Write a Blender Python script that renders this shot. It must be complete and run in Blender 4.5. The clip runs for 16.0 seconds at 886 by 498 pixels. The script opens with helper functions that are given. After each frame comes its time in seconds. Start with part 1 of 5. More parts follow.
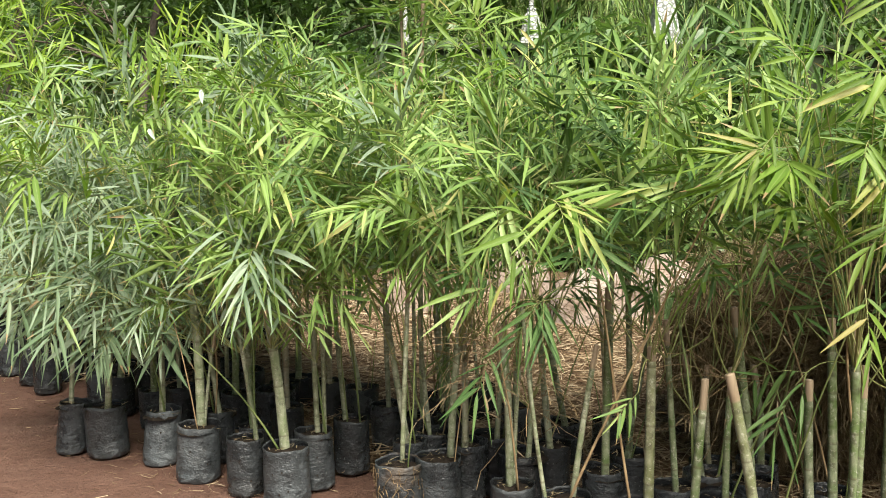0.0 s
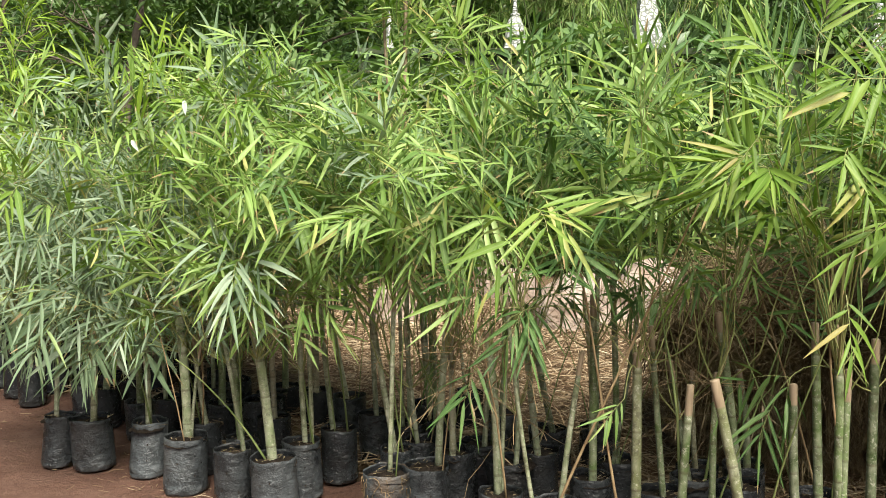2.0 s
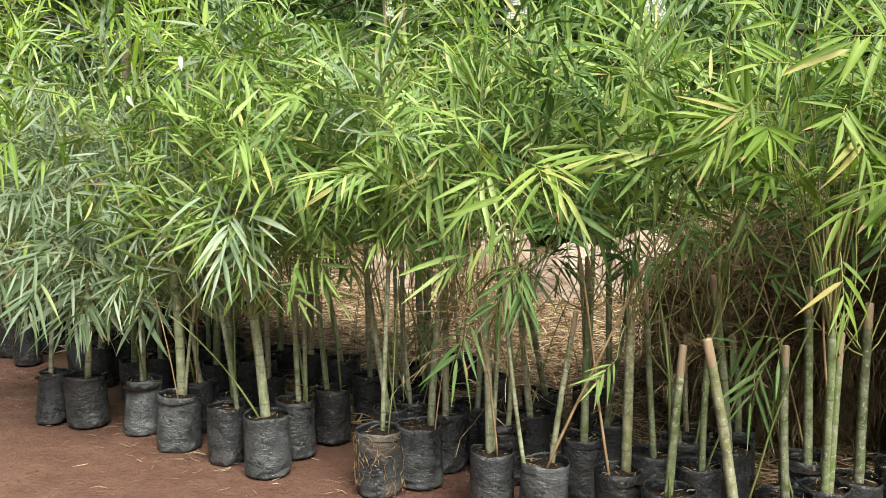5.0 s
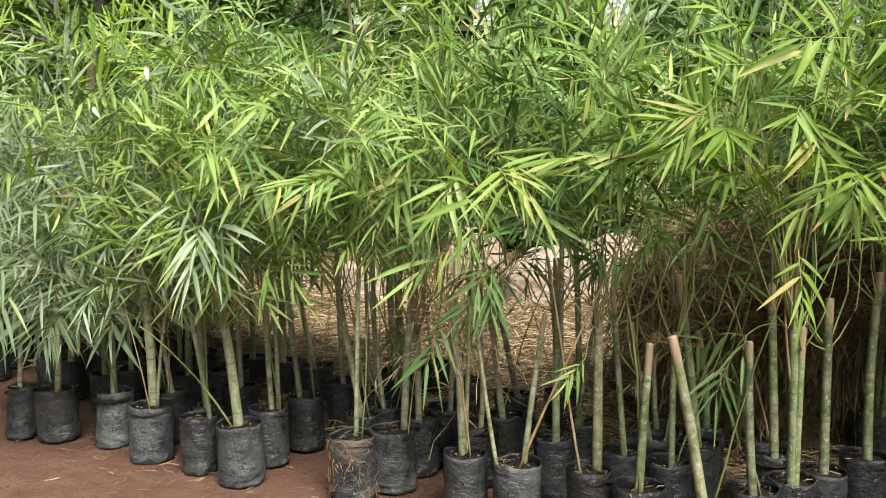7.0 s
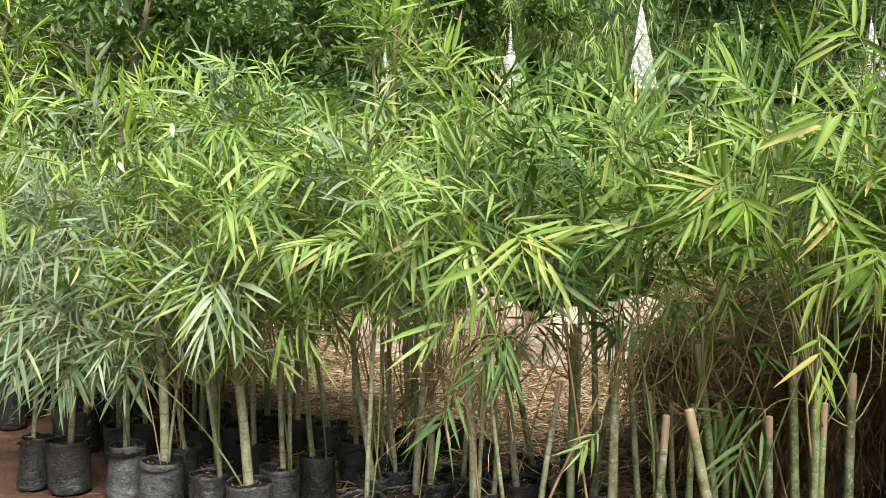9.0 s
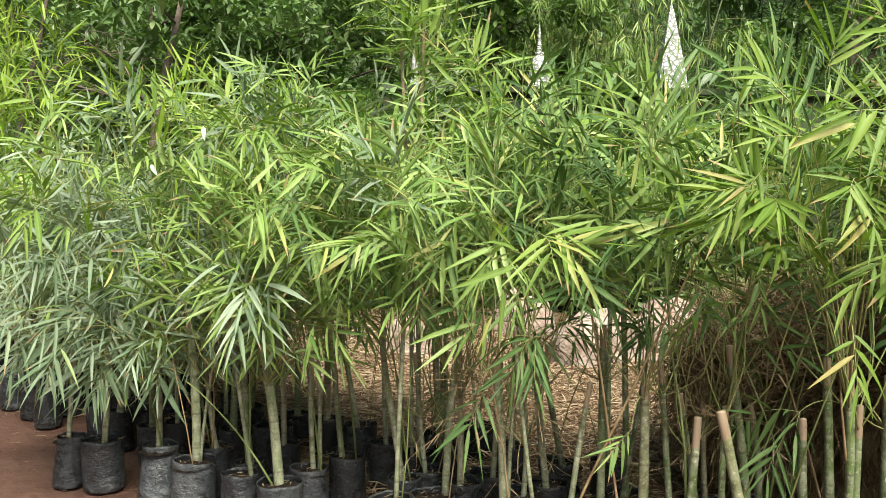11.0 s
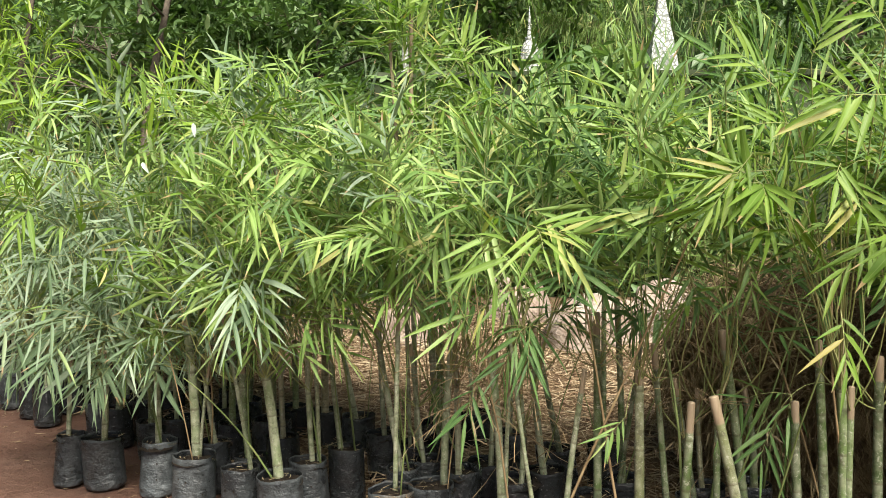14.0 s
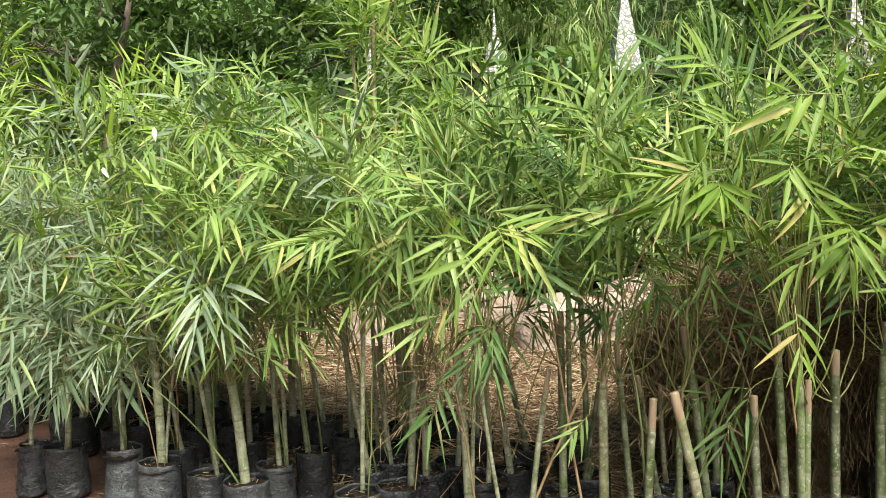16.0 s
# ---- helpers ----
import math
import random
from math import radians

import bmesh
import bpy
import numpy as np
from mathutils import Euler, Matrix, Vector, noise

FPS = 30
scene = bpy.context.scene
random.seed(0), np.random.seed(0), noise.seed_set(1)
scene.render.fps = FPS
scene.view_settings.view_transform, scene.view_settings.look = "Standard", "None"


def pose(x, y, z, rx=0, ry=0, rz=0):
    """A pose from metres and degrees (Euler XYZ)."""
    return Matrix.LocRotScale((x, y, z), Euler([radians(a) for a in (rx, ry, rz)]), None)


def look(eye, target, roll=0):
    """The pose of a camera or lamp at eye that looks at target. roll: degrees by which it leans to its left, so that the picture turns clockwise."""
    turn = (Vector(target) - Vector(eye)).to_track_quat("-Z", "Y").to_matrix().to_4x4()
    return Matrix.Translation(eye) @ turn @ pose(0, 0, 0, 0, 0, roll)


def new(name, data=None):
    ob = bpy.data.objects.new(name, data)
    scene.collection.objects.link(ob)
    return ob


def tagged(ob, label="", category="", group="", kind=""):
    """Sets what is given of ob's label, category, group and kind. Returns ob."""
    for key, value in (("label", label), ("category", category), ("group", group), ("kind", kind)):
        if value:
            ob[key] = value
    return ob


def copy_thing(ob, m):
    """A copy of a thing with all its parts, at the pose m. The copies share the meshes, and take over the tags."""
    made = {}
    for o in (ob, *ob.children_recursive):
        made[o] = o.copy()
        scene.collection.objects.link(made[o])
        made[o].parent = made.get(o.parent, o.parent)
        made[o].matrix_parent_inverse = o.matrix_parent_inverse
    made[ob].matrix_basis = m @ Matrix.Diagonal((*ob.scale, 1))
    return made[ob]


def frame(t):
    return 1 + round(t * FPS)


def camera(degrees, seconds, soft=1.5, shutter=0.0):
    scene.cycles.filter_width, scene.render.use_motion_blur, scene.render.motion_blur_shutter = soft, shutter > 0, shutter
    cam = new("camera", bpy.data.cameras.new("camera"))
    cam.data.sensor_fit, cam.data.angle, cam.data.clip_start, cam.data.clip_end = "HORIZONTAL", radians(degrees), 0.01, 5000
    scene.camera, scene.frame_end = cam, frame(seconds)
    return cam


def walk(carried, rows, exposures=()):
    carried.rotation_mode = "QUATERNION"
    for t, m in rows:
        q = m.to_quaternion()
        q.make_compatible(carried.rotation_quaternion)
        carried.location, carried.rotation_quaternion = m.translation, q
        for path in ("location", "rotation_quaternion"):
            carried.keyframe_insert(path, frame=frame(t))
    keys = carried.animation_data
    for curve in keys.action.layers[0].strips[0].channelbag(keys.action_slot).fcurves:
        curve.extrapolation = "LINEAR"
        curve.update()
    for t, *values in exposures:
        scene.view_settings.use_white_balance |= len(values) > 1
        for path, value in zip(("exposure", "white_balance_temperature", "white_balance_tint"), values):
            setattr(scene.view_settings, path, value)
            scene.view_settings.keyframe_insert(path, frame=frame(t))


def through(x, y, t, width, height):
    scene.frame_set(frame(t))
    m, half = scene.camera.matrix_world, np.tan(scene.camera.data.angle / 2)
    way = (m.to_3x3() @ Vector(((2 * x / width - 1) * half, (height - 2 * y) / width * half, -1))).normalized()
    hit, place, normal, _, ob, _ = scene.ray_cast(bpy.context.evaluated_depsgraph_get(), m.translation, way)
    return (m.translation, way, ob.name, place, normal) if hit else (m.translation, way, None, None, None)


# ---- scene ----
cam = camera(53.8, 16.0, soft=0.8, shutter=0.5)

# the hand-held way: seconds, eye, target, roll
PATH = [
    (0, (-0.033, 0.026, 1.158), (0.020, 2.019, 0.995), 0.24),
    (0.5, (-0.039, 0.028, 1.160), (-0.000, 2.022, 1.002), 0.32),
    (1, (-0.027, 0.027, 1.162), (0.039, 2.019, 1.000), -0.19),
    (1.5, (-0.022, 0.018, 1.167), (0.072, 2.010, 1.008), -0.12),
    (2, (-0.028, 0.023, 1.172), (0.055, 2.016, 1.019), -0.36),
    (2.5, (-0.025, 0.032, 1.160), (0.074, 2.021, 0.972), 0.15),
    (3, (-0.028, 0.020, 1.159), (0.059, 2.009, 0.967), 0.70),
    (3.5, (-0.033, 0.024, 1.157), (0.046, 2.012, 0.951), 0.56),
    (3.7, (-0.035, 0.030, 1.153), (0.066, 2.017, 0.949), 0.55),
    (5.8, (-0.003, 0.009, 1.112), (0.038, 1.996, 0.885), 0.62),
    (6, (-0.001, -0.005, 1.110), (0.013, 1.979, 0.864), 0.78),
    (6.5, (-0.002, -0.018, 1.078), (0.033, 1.972, 0.882), 1.96),
    (7, (-0.007, 0.000, 1.117), (0.141, 1.985, 0.923), -0.40),
    (7.5, (-0.008, -0.022, 1.147), (0.134, 1.969, 1.034), -1.45),
    (8, (0.009, -0.022, 1.146), (0.132, 1.972, 1.062), -1.15),
    (8.5, (0.020, -0.007, 1.148), (0.146, 1.986, 1.049), -0.02),
    (9, (0.014, 0.009, 1.141), (0.109, 2.006, 1.072), 0.92),
    (9.5, (0.008, 0.019, 1.138), (0.073, 2.016, 1.039), 0.72),
    (9.7, (0.008, 0.020, 1.137), (0.046, 2.018, 1.049), 0.91),
    (11.8, (0.023, 0.004, 1.144), (0.050, 2.002, 1.079), 0.72),
    (12, (0.024, 0.006, 1.148), (0.067, 2.004, 1.080), 0.77),
    (12.5, (0.022, 0.004, 1.152), (0.091, 2.002, 1.089), 0.76),
    (13, (0.019, -0.005, 1.159), (0.068, 1.994, 1.103), 0.08),
    (13.5, (0.022, -0.007, 1.160), (0.052, 1.991, 1.081), -0.78),
    (14, (0.026, -0.002, 1.158), (0.063, 1.995, 1.059), -0.64),
    (14.5, (0.027, -0.004, 1.160), (0.107, 1.993, 1.087), -0.92),
    (15, (0.033, 0.000, 1.159), (0.145, 1.996, 1.074), -1.12),
    (15.5, (0.040, 0.004, 1.155), (0.155, 1.998, 1.048), -1.57),
    (16, (0.044, -0.013, 1.160), (0.151, 1.982, 1.062), -1.34),
]
walk(cam, [(t, look(eye, target, roll)) for t, eye, target, roll in PATH])

# ---- light: a bright, thinly clouded sky ----
SUN_AZ, SUN_EL = radians(165), radians(50)
world = bpy.data.worlds.new("sky")
scene.world = world
world.use_nodes = True
wt = world.node_tree
wt.nodes.clear()
sky = wt.nodes.new("ShaderNodeTexSky")
sky.sky_type = "NISHITA"
sky.sun_disc = False
sky.sun_elevation, sky.sun_rotation = SUN_EL, SUN_AZ
sky.air_density, sky.dust_density, sky.ozone_density = 1.0, 4.0, 0.6
bg = wt.nodes.new("ShaderNodeBackground")
bg.inputs["Strength"].default_value = 0.043
wout = wt.nodes.new("ShaderNodeOutputWorld")
wt.links.new(sky.outputs[0], bg.inputs[0])
wt.links.new(bg.outputs[0], wout.inputs[0])

sun_data = bpy.data.lights.new("sun", "SUN")
sun_data.energy, sun_data.angle, sun_data.color = 4.1, radians(30), (1.0, 0.96, 0.85)
sun = new("sun", sun_data)
sun_dir = Vector((math.sin(SUN_AZ) * math.cos(SUN_EL), math.cos(SUN_AZ) * math.cos(SUN_EL), math.sin(SUN_EL)))
sun.matrix_world = look(sun_dir * 30, (0, 0, 0))
scene.view_settings.exposure = 1.38


# ---- materials ----
class Mat:
    """A node material, with short ways to add nodes."""

    def __init__(self, name, rough=0.6, spec=0.4):
        self.m = bpy.data.materials.new(name)
        self.m.use_nodes = True
        self.t = self.m.node_tree
        self.t.nodes.clear()
        self.out = self.node("ShaderNodeOutputMaterial")
        self.p = self.node("ShaderNodeBsdfPrincipled")
        self.p.inputs["Roughness"].default_value = rough
        self.p.inputs["Specular IOR Level"].default_value = spec
        self.link(self.p.outputs[0], self.out.inputs[0])

    def node(self, kind):
        return self.t.nodes.new(kind)

    def link(self, a, b):
        self.t.links.new(a, b)

    def coord(self, which="Object"):
        return self.node("ShaderNodeTexCoord").outputs[which]

    def noise(self, scale, detail=4.0, co=None, rough=0.55):
        n = self.node("ShaderNodeTexNoise")
        n.inputs["Scale"].default_value = scale
        n.inputs["Detail"].default_value = detail
        n.inputs["Roughness"].default_value = rough
        if co is not None:
            self.link(co, n.inputs["Vector"])
        return n.outputs["Fac"]

    def ramp(self, fac, stops):
        r = self.node("ShaderNodeValToRGB")
        el = r.color_ramp.elements
        while len(el) < len(stops):
            el.new(0.5)
        for e, (pos, col) in zip(el, stops):
            e.position = pos
            e.color = (*col, 1)
        self.link(fac, r.inputs[0])
        return r.outputs[0]

    def math(self, op, a, b=0.0, clamp=False):
        n = self.node("ShaderNodeMath")
        n.operation, n.use_clamp = op, clamp
        for k, v in enumerate((a, b)):
            if isinstance(v, (int, float)):
                n.inputs[k].default_value = v
            else:
                self.link(v, n.inputs[k])
        return n.outputs[0]

    def mix(self, fac, a, b, kind="MIX"):
        n = self.node("ShaderNodeMix")
        n.data_type, n.blend_type = "RGBA", kind
        for sock, v in ((n.inputs[0], fac), (n.inputs[6], a), (n.inputs[7], b)):
            if isinstance(v, (int, float)):
                sock.default_value = v
            elif isinstance(v, tuple):
                sock.default_value = (*v, 1)
            else:
                self.link(v, sock)
        return n.outputs[2]

    def attr(self, name):
        n = self.node("ShaderNodeAttribute")
        n.attribute_name = name
        return n.outputs["Fac"]

    def bump(self, height, strength=0.3, dist=0.01):
        b = self.node("ShaderNodeBump")
        b.inputs["Strength"].default_value = strength
        b.inputs["Distance"].default_value = dist
        self.link(height, b.inputs["Height"])
        self.link(b.outputs[0], self.p.inputs["Normal"])

    def color(self, sock):
        self.link(sock, self.p.inputs["Base Color"])

    def rand(self):
        """A number from 0 to 1, other for every object and every loose piece."""
        o = self.node("ShaderNodeObjectInfo").outputs["Random"]
        g = self.node("ShaderNodeNewGeometry").outputs["Random Per Island"]
        return self.math("FRACT", self.math("ADD", self.math("MULTIPLY", o, 7.31), g))


def leaf_material(name, stops, tip=0.7, through=0.35, rough=0.42, spec=0.5):
    """Leaf blades: a colour of their own each, a pale midrib, fine veins, some dry tips, and light coming through."""
    m = Mat(name, rough, spec)
    r = m.rand()
    pos = m.node("ShaderNodeNewGeometry").outputs["Position"]
    col = m.ramp(r, stops)
    col = m.mix(m.math("MULTIPLY", m.noise(2.3, 3, pos), 0.5), col, stops[len(stops) // 2][1])
    across, along = m.attr("across"), m.attr("along")
    rib = m.math("LESS_THAN", m.math("ABSOLUTE", across), 0.09)
    col = m.mix(m.math("MULTIPLY", rib, 0.35), col, (0.30, 0.38, 0.14))
    r2 = m.math("FRACT", m.math("MULTIPLY", r, 13.7))
    dry = m.math("GREATER_THAN", m.math("ADD", along, m.math("MULTIPLY", m.noise(60, 2, pos), 0.2)), m.math("SUBTRACT", 1.03, m.math("MULTIPLY", m.math("FRACT", m.math("MULTIPLY", r, 31.3)), 0.22)))
    dry = m.math("MULTIPLY", dry, m.math("GREATER_THAN", r2, tip))
    col = m.mix(m.math("MULTIPLY", dry, 0.85), col, (0.36, 0.24, 0.13))
    m.color(col)
    veins = m.math("SINE", m.math("MULTIPLY", across, 26.0))
    m.bump(veins, 0.12, 0.002)
    tr = m.node("ShaderNodeBsdfTranslucent")
    m.link(m.mix(1.0, col, (0.86, 1.06, 0.38), "MULTIPLY"), tr.inputs[0])
    mx = m.node("ShaderNodeMixShader")
    mx.inputs[0].default_value = through
    m.link(m.p.outputs[0], mx.inputs[1])
    m.link(tr.outputs[0], mx.inputs[2])
    m.link(mx.outputs[0], m.out.inputs[0])
    return m.m


LEAF = {
    # glaucous leaves, their whitish sky sheen put into the palest stops
    "blue": leaf_material("leaf_glaucous_sheen", [(0, (0.075, 0.135, 0.058)), (0.3, (0.135, 0.21, 0.108)), (0.65, (0.215, 0.29, 0.185)), (0.92, (0.33, 0.395, 0.295)), (1, (0.27, 0.36, 0.10))], 0.8, 0.27, 0.5, 0.4),
    "green": leaf_material("leaf_green", [(0, (0.062, 0.145, 0.026)), (0.4, (0.15, 0.27, 0.043)), (0.75, (0.235, 0.355, 0.078)), (0.9, (0.33, 0.44, 0.165)), (0.97, (0.40, 0.43, 0.11)), (1, (0.46, 0.34, 0.15))], 0.68, 0.32, 0.48, 0.4),
    "yellow": leaf_material("leaf_young", [(0, (0.09, 0.17, 0.023)), (0.35, (0.138, 0.235, 0.033)), (0.75, (0.19, 0.30, 0.047)), (0.95, (0.26, 0.345, 0.075)), (1, (0.48, 0.34, 0.14))], 0.62, 0.36, 0.48, 0.4),
    "lime": leaf_material("leaf_lime", [(0, (0.13, 0.22, 0.02)), (0.4, (0.22, 0.35, 0.03)), (0.8, (0.30, 0.44, 0.05)), (1, (0.38, 0.47, 0.10))], 0.8, 0.42, 0.48, 0.4),
    "deep": leaf_material("leaf_deep", [(0, (0.045, 0.105, 0.028)), (0.5, (0.085, 0.165, 0.045)), (1, (0.15, 0.24, 0.075))], 0.85, 0.24, 0.5, 0.4),
    "tree": leaf_material("leaf_tree", [(0, (0.025, 0.055, 0.015)), (0.5, (0.055, 0.11, 0.026)), (0.85, (0.11, 0.19, 0.045)), (1, (0.22, 0.30, 0.11))], 1.2, 0.3),
    "bush": leaf_material("leaf_bush", [(0, (0.045, 0.09, 0.03)), (0.5, (0.09, 0.165, 0.05)), (0.85, (0.15, 0.24, 0.08)), (1, (0.26, 0.34, 0.15))], 1.2, 0.3),
    # near-white leaves: the sky's reflection on them is painted as colour
    "pale": leaf_material("leaf_underside_glint", [(0, (0.50, 0.60, 0.52)), (1, (0.66, 0.74, 0.68))], 2.0, 0.2, 0.3, 0.7),
    "dry": leaf_material("leaf_dead", [(0, (0.11, 0.08, 0.045)), (0.5, (0.22, 0.165, 0.10)), (1, (0.36, 0.29, 0.19))], 2.0, 0.15, 0.7, 0.2),
}


def culm_material(name, pale):
    m = Mat(name, 0.48, 0.4)
    pos = m.coord()
    r = m.node("ShaderNodeObjectInfo").outputs["Random"]
    green = m.ramp(r, [(0, (0.045, 0.07, 0.022)), (0.25, (0.08, 0.12, 0.037)), (0.5, (0.115, 0.165, 0.055)), (0.75, (0.095, 0.14, 0.045)), (0.88, (0.14, 0.16, 0.07)), (1, (0.25, 0.19, 0.11))])
    mp = m.node("ShaderNodeMapping")
    mp.inputs["Scale"].default_value = (60, 60, 5)
    m.link(pos, mp.inputs[0])
    streak = m.noise(1.0, 4, mp.outputs[0])
    patch = m.ramp(m.noise(17, 5, pos, 0.65), [(0.42, (0, 0, 0)), (0.62, (1, 1, 1))])
    col = m.mix(m.math("MULTIPLY", streak, m.math("ADD", pale, m.math("MULTIPLY", patch, 0.8))), green, (0.42, 0.42, 0.31))
    blot = m.ramp(m.noise(30, 6, pos, 0.75), [(0.50, (0, 0, 0)), (0.62, (1, 1, 1))])
    col = m.mix(m.math("MULTIPLY", blot, 0.7), col, (0.075, 0.07, 0.04))
    speck = m.ramp(m.noise(90, 4, pos, 0.7), [(0.56, (0, 0, 0)), (0.66, (1, 1, 1))])
    col = m.mix(m.math("MULTIPLY", speck, 0.6), col, (0.50, 0.49, 0.40))
    ring = m.attr("ring")
    col = m.mix(m.math("MULTIPLY", ring, 0.6, True), col, (0.10, 0.085, 0.05))
    col = m.mix(m.math("MULTIPLY", m.attr("bloom"), 0.2, True), col, (0.42, 0.43, 0.33))
    dry = m.attr("dry")
    tan = m.mix(streak, (0.13, 0.09, 0.05), (0.40, 0.31, 0.21))
    col = m.mix(dry, col, tan)
    m.color(col)
    m.bump(streak, 0.25, 0.003)
    return m.m


def simple(name, stops, scale, rough=0.7, spec=0.3, bump=0.3, dist=0.01, detail=5.0, which="Object"):
    m = Mat(name, rough, spec)
    co = m.coord(which)
    n = m.noise(scale, detail, co)
    m.color(m.ramp(n, stops))
    m.bump(m.noise(scale * 4, 5, co), bump, dist)
    return m.m


CULM = culm_material("culm_skin", 0.0)
# left culms: pale wax, with their brighter light also put into the colour
WAXED_LIT_CULM = culm_material("waxed_lit_culm_skin", 0.5)
TWIG = simple("twig_bark", [(0.3, (0.16, 0.20, 0.06)), (0.6, (0.30, 0.31, 0.12)), (0.8, (0.38, 0.32, 0.18))], 14, 0.55)
STEM = simple("stem_skin", [(0.3, (0.07, 0.10, 0.03)), (0.55, (0.17, 0.21, 0.07)), (0.8, (0.30, 0.29, 0.13))], 7, 0.5)
DEADTWIG = simple("dead_twig", [(0.3, (0.16, 0.10, 0.05)), (0.7, (0.38, 0.28, 0.15))], 14, 0.8)
BARK = simple("tree_bark", [(0.3, (0.05, 0.04, 0.03)), (0.7, (0.16, 0.13, 0.10))], 9, 0.9, 0.2, 0.6, 0.02)
FARCULM = simple("old_culm", [(0.3, (0.03, 0.045, 0.02)), (0.7, (0.12, 0.15, 0.06))], 3, 0.6)
SOIL = simple("potting_soil", [(0.3, (0.012, 0.009, 0.007)), (0.7, (0.040, 0.030, 0.022))], 30, 0.95, 0.1, 0.9, 0.02)


def bag_material(name, dust, grime_and_shade=(0.4, 0.55)):
    """Black plastic film under grey dust: rubbed patches, fine crinkles, mud at the torn ones. The cover of dust also
    sets how lit or shaded the bag looks.
    """
    m = Mat(name, 0.4, 0.4)
    co = m.coord()
    r = m.node("ShaderNodeObjectInfo").outputs["Random"]
    shift = m.node("ShaderNodeVectorMath")
    shift.operation = "ADD"
    m.link(co, shift.inputs[0])
    m.link(m.math("MULTIPLY", r, 40.0), shift.inputs[1])
    co = shift.outputs[0]
    film = (0.010, 0.011, 0.012)
    grey = m.mix(m.noise(5, 3, co), (0.055, 0.065, 0.071), (0.14, 0.155, 0.16))
    cover = m.ramp(m.noise(9, 8, co, 0.74), [(0.36, (0.06, 0.06, 0.06)), (0.60, (1, 1, 1))])
    cover = m.math("MULTIPLY", cover, m.math("ADD", grime_and_shade[0], m.math("MULTIPLY", r, grime_and_shade[1])))
    col = m.mix(cover, film, grey)
    rub = m.ramp(m.noise(26, 7, co, 0.78), [(0.50, (0, 0, 0)), (0.66, (1, 1, 1))])
    col = m.mix(m.math("MULTIPLY", rub, 0.8), col, film)
    # fold crests scuffed paler; the creases' shade is put into the colour too
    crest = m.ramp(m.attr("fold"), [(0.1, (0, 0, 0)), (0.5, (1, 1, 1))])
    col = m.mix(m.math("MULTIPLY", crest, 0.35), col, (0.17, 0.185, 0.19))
    fleck = m.ramp(m.noise(95, 4, co, 0.7), [(0.62, (0, 0, 0)), (0.70, (1, 1, 1))])
    col = m.mix(m.math("MULTIPLY", fleck, 0.45), col, (0.27, 0.28, 0.27))
    mud = m.ramp(m.noise(8, 5, co), [(0.50, (0, 0, 0)), (0.66, (1, 1, 1))])
    col = m.mix(m.math("MULTIPLY", mud, dust), col, (0.12, 0.085, 0.055))
    # inside wall is bare black film, with the bag mouth's shade in its colour
    inner_shade = m.attr("inner_shade")
    col = m.mix(inner_shade, col, film)
    m.color(col)
    m.link(m.math("ADD", 0.22, m.math("MULTIPLY", cover, 0.25)), m.p.inputs["Roughness"])
    mp = m.node("ShaderNodeMapping")
    mp.inputs["Scale"].default_value = (14, 14, 19)
    m.link(co, mp.inputs[0])
    ridge = m.math("ABSOLUTE", m.math("SUBTRACT", m.noise(1.0, 3, mp.outputs[0], 0.6), 0.5))
    fine = m.math("ABSOLUTE", m.math("SUBTRACT", m.noise(3.6, 4, mp.outputs[0], 0.65), 0.5))
    m.bump(m.math("ADD", ridge, m.math("MULTIPLY", fine, 0.55)), 0.85, 0.018)
    return m.m


# lit and shaded copies of one film: dusty grey front-left bags, blacker others
LITBAG = bag_material("lit_dusty_polythene", 0.06)
SHADEBAG = bag_material("shaded_black_polythene", 0.06, (0.03, 0.35))
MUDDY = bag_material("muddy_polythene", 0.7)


def ground_material():
    """Trodden red laterite: damp smooth patches, a crumbly grain, and pale dust."""
    m = Mat("red_earth", 0.9, 0.25)
    pos = m.node("ShaderNodeNewGeometry").outputs["Position"]
    a = m.noise(0.9, 5, pos)
    b = m.noise(7, 7, pos, 0.7)
    c = m.noise(38, 5, pos, 0.7)
    col = m.ramp(a, [(0.3, (0.095, 0.048, 0.032)), (0.5, (0.145, 0.077, 0.054)), (0.7, (0.195, 0.115, 0.085))])
    clod = m.ramp(b, [(0.42, (0, 0, 0)), (0.62, (1, 1, 1))])
    col = m.mix(m.math("MULTIPLY", clod, 0.55), col, (0.085, 0.040, 0.027))
    pale = m.ramp(m.noise(16, 6, pos, 0.75), [(0.56, (0, 0, 0)), (0.70, (1, 1, 1))])
    col = m.mix(m.math("MULTIPLY", pale, 0.6), col, (0.17, 0.105, 0.077))
    grit = m.ramp(c, [(0.52, (0, 0, 0)), (0.66, (1, 1, 1))])
    col = m.mix(m.math("MULTIPLY", grit, 0.6), col, (0.070, 0.034, 0.023))
    speck = m.ramp(m.noise(85, 5, pos, 0.7), [(0.58, (0, 0, 0)), (0.68, (1, 1, 1))])
    col = m.mix(m.math("MULTIPLY", speck, 0.5), col, (0.23, 0.15, 0.112))
    m.color(col)
    m.link(m.math("ADD", 0.42, m.math("MULTIPLY", m.noise(2.1, 4, pos), 0.8)), m.p.inputs["Roughness"])
    m.bump(m.math("ADD", m.math("MULTIPLY", m.noise(17, 6, pos, 0.7), 1.0), m.math("MULTIPLY", m.noise(70, 5, pos, 0.7), 0.6)), 0.85, 0.03)
    return m.m


EARTH = ground_material()
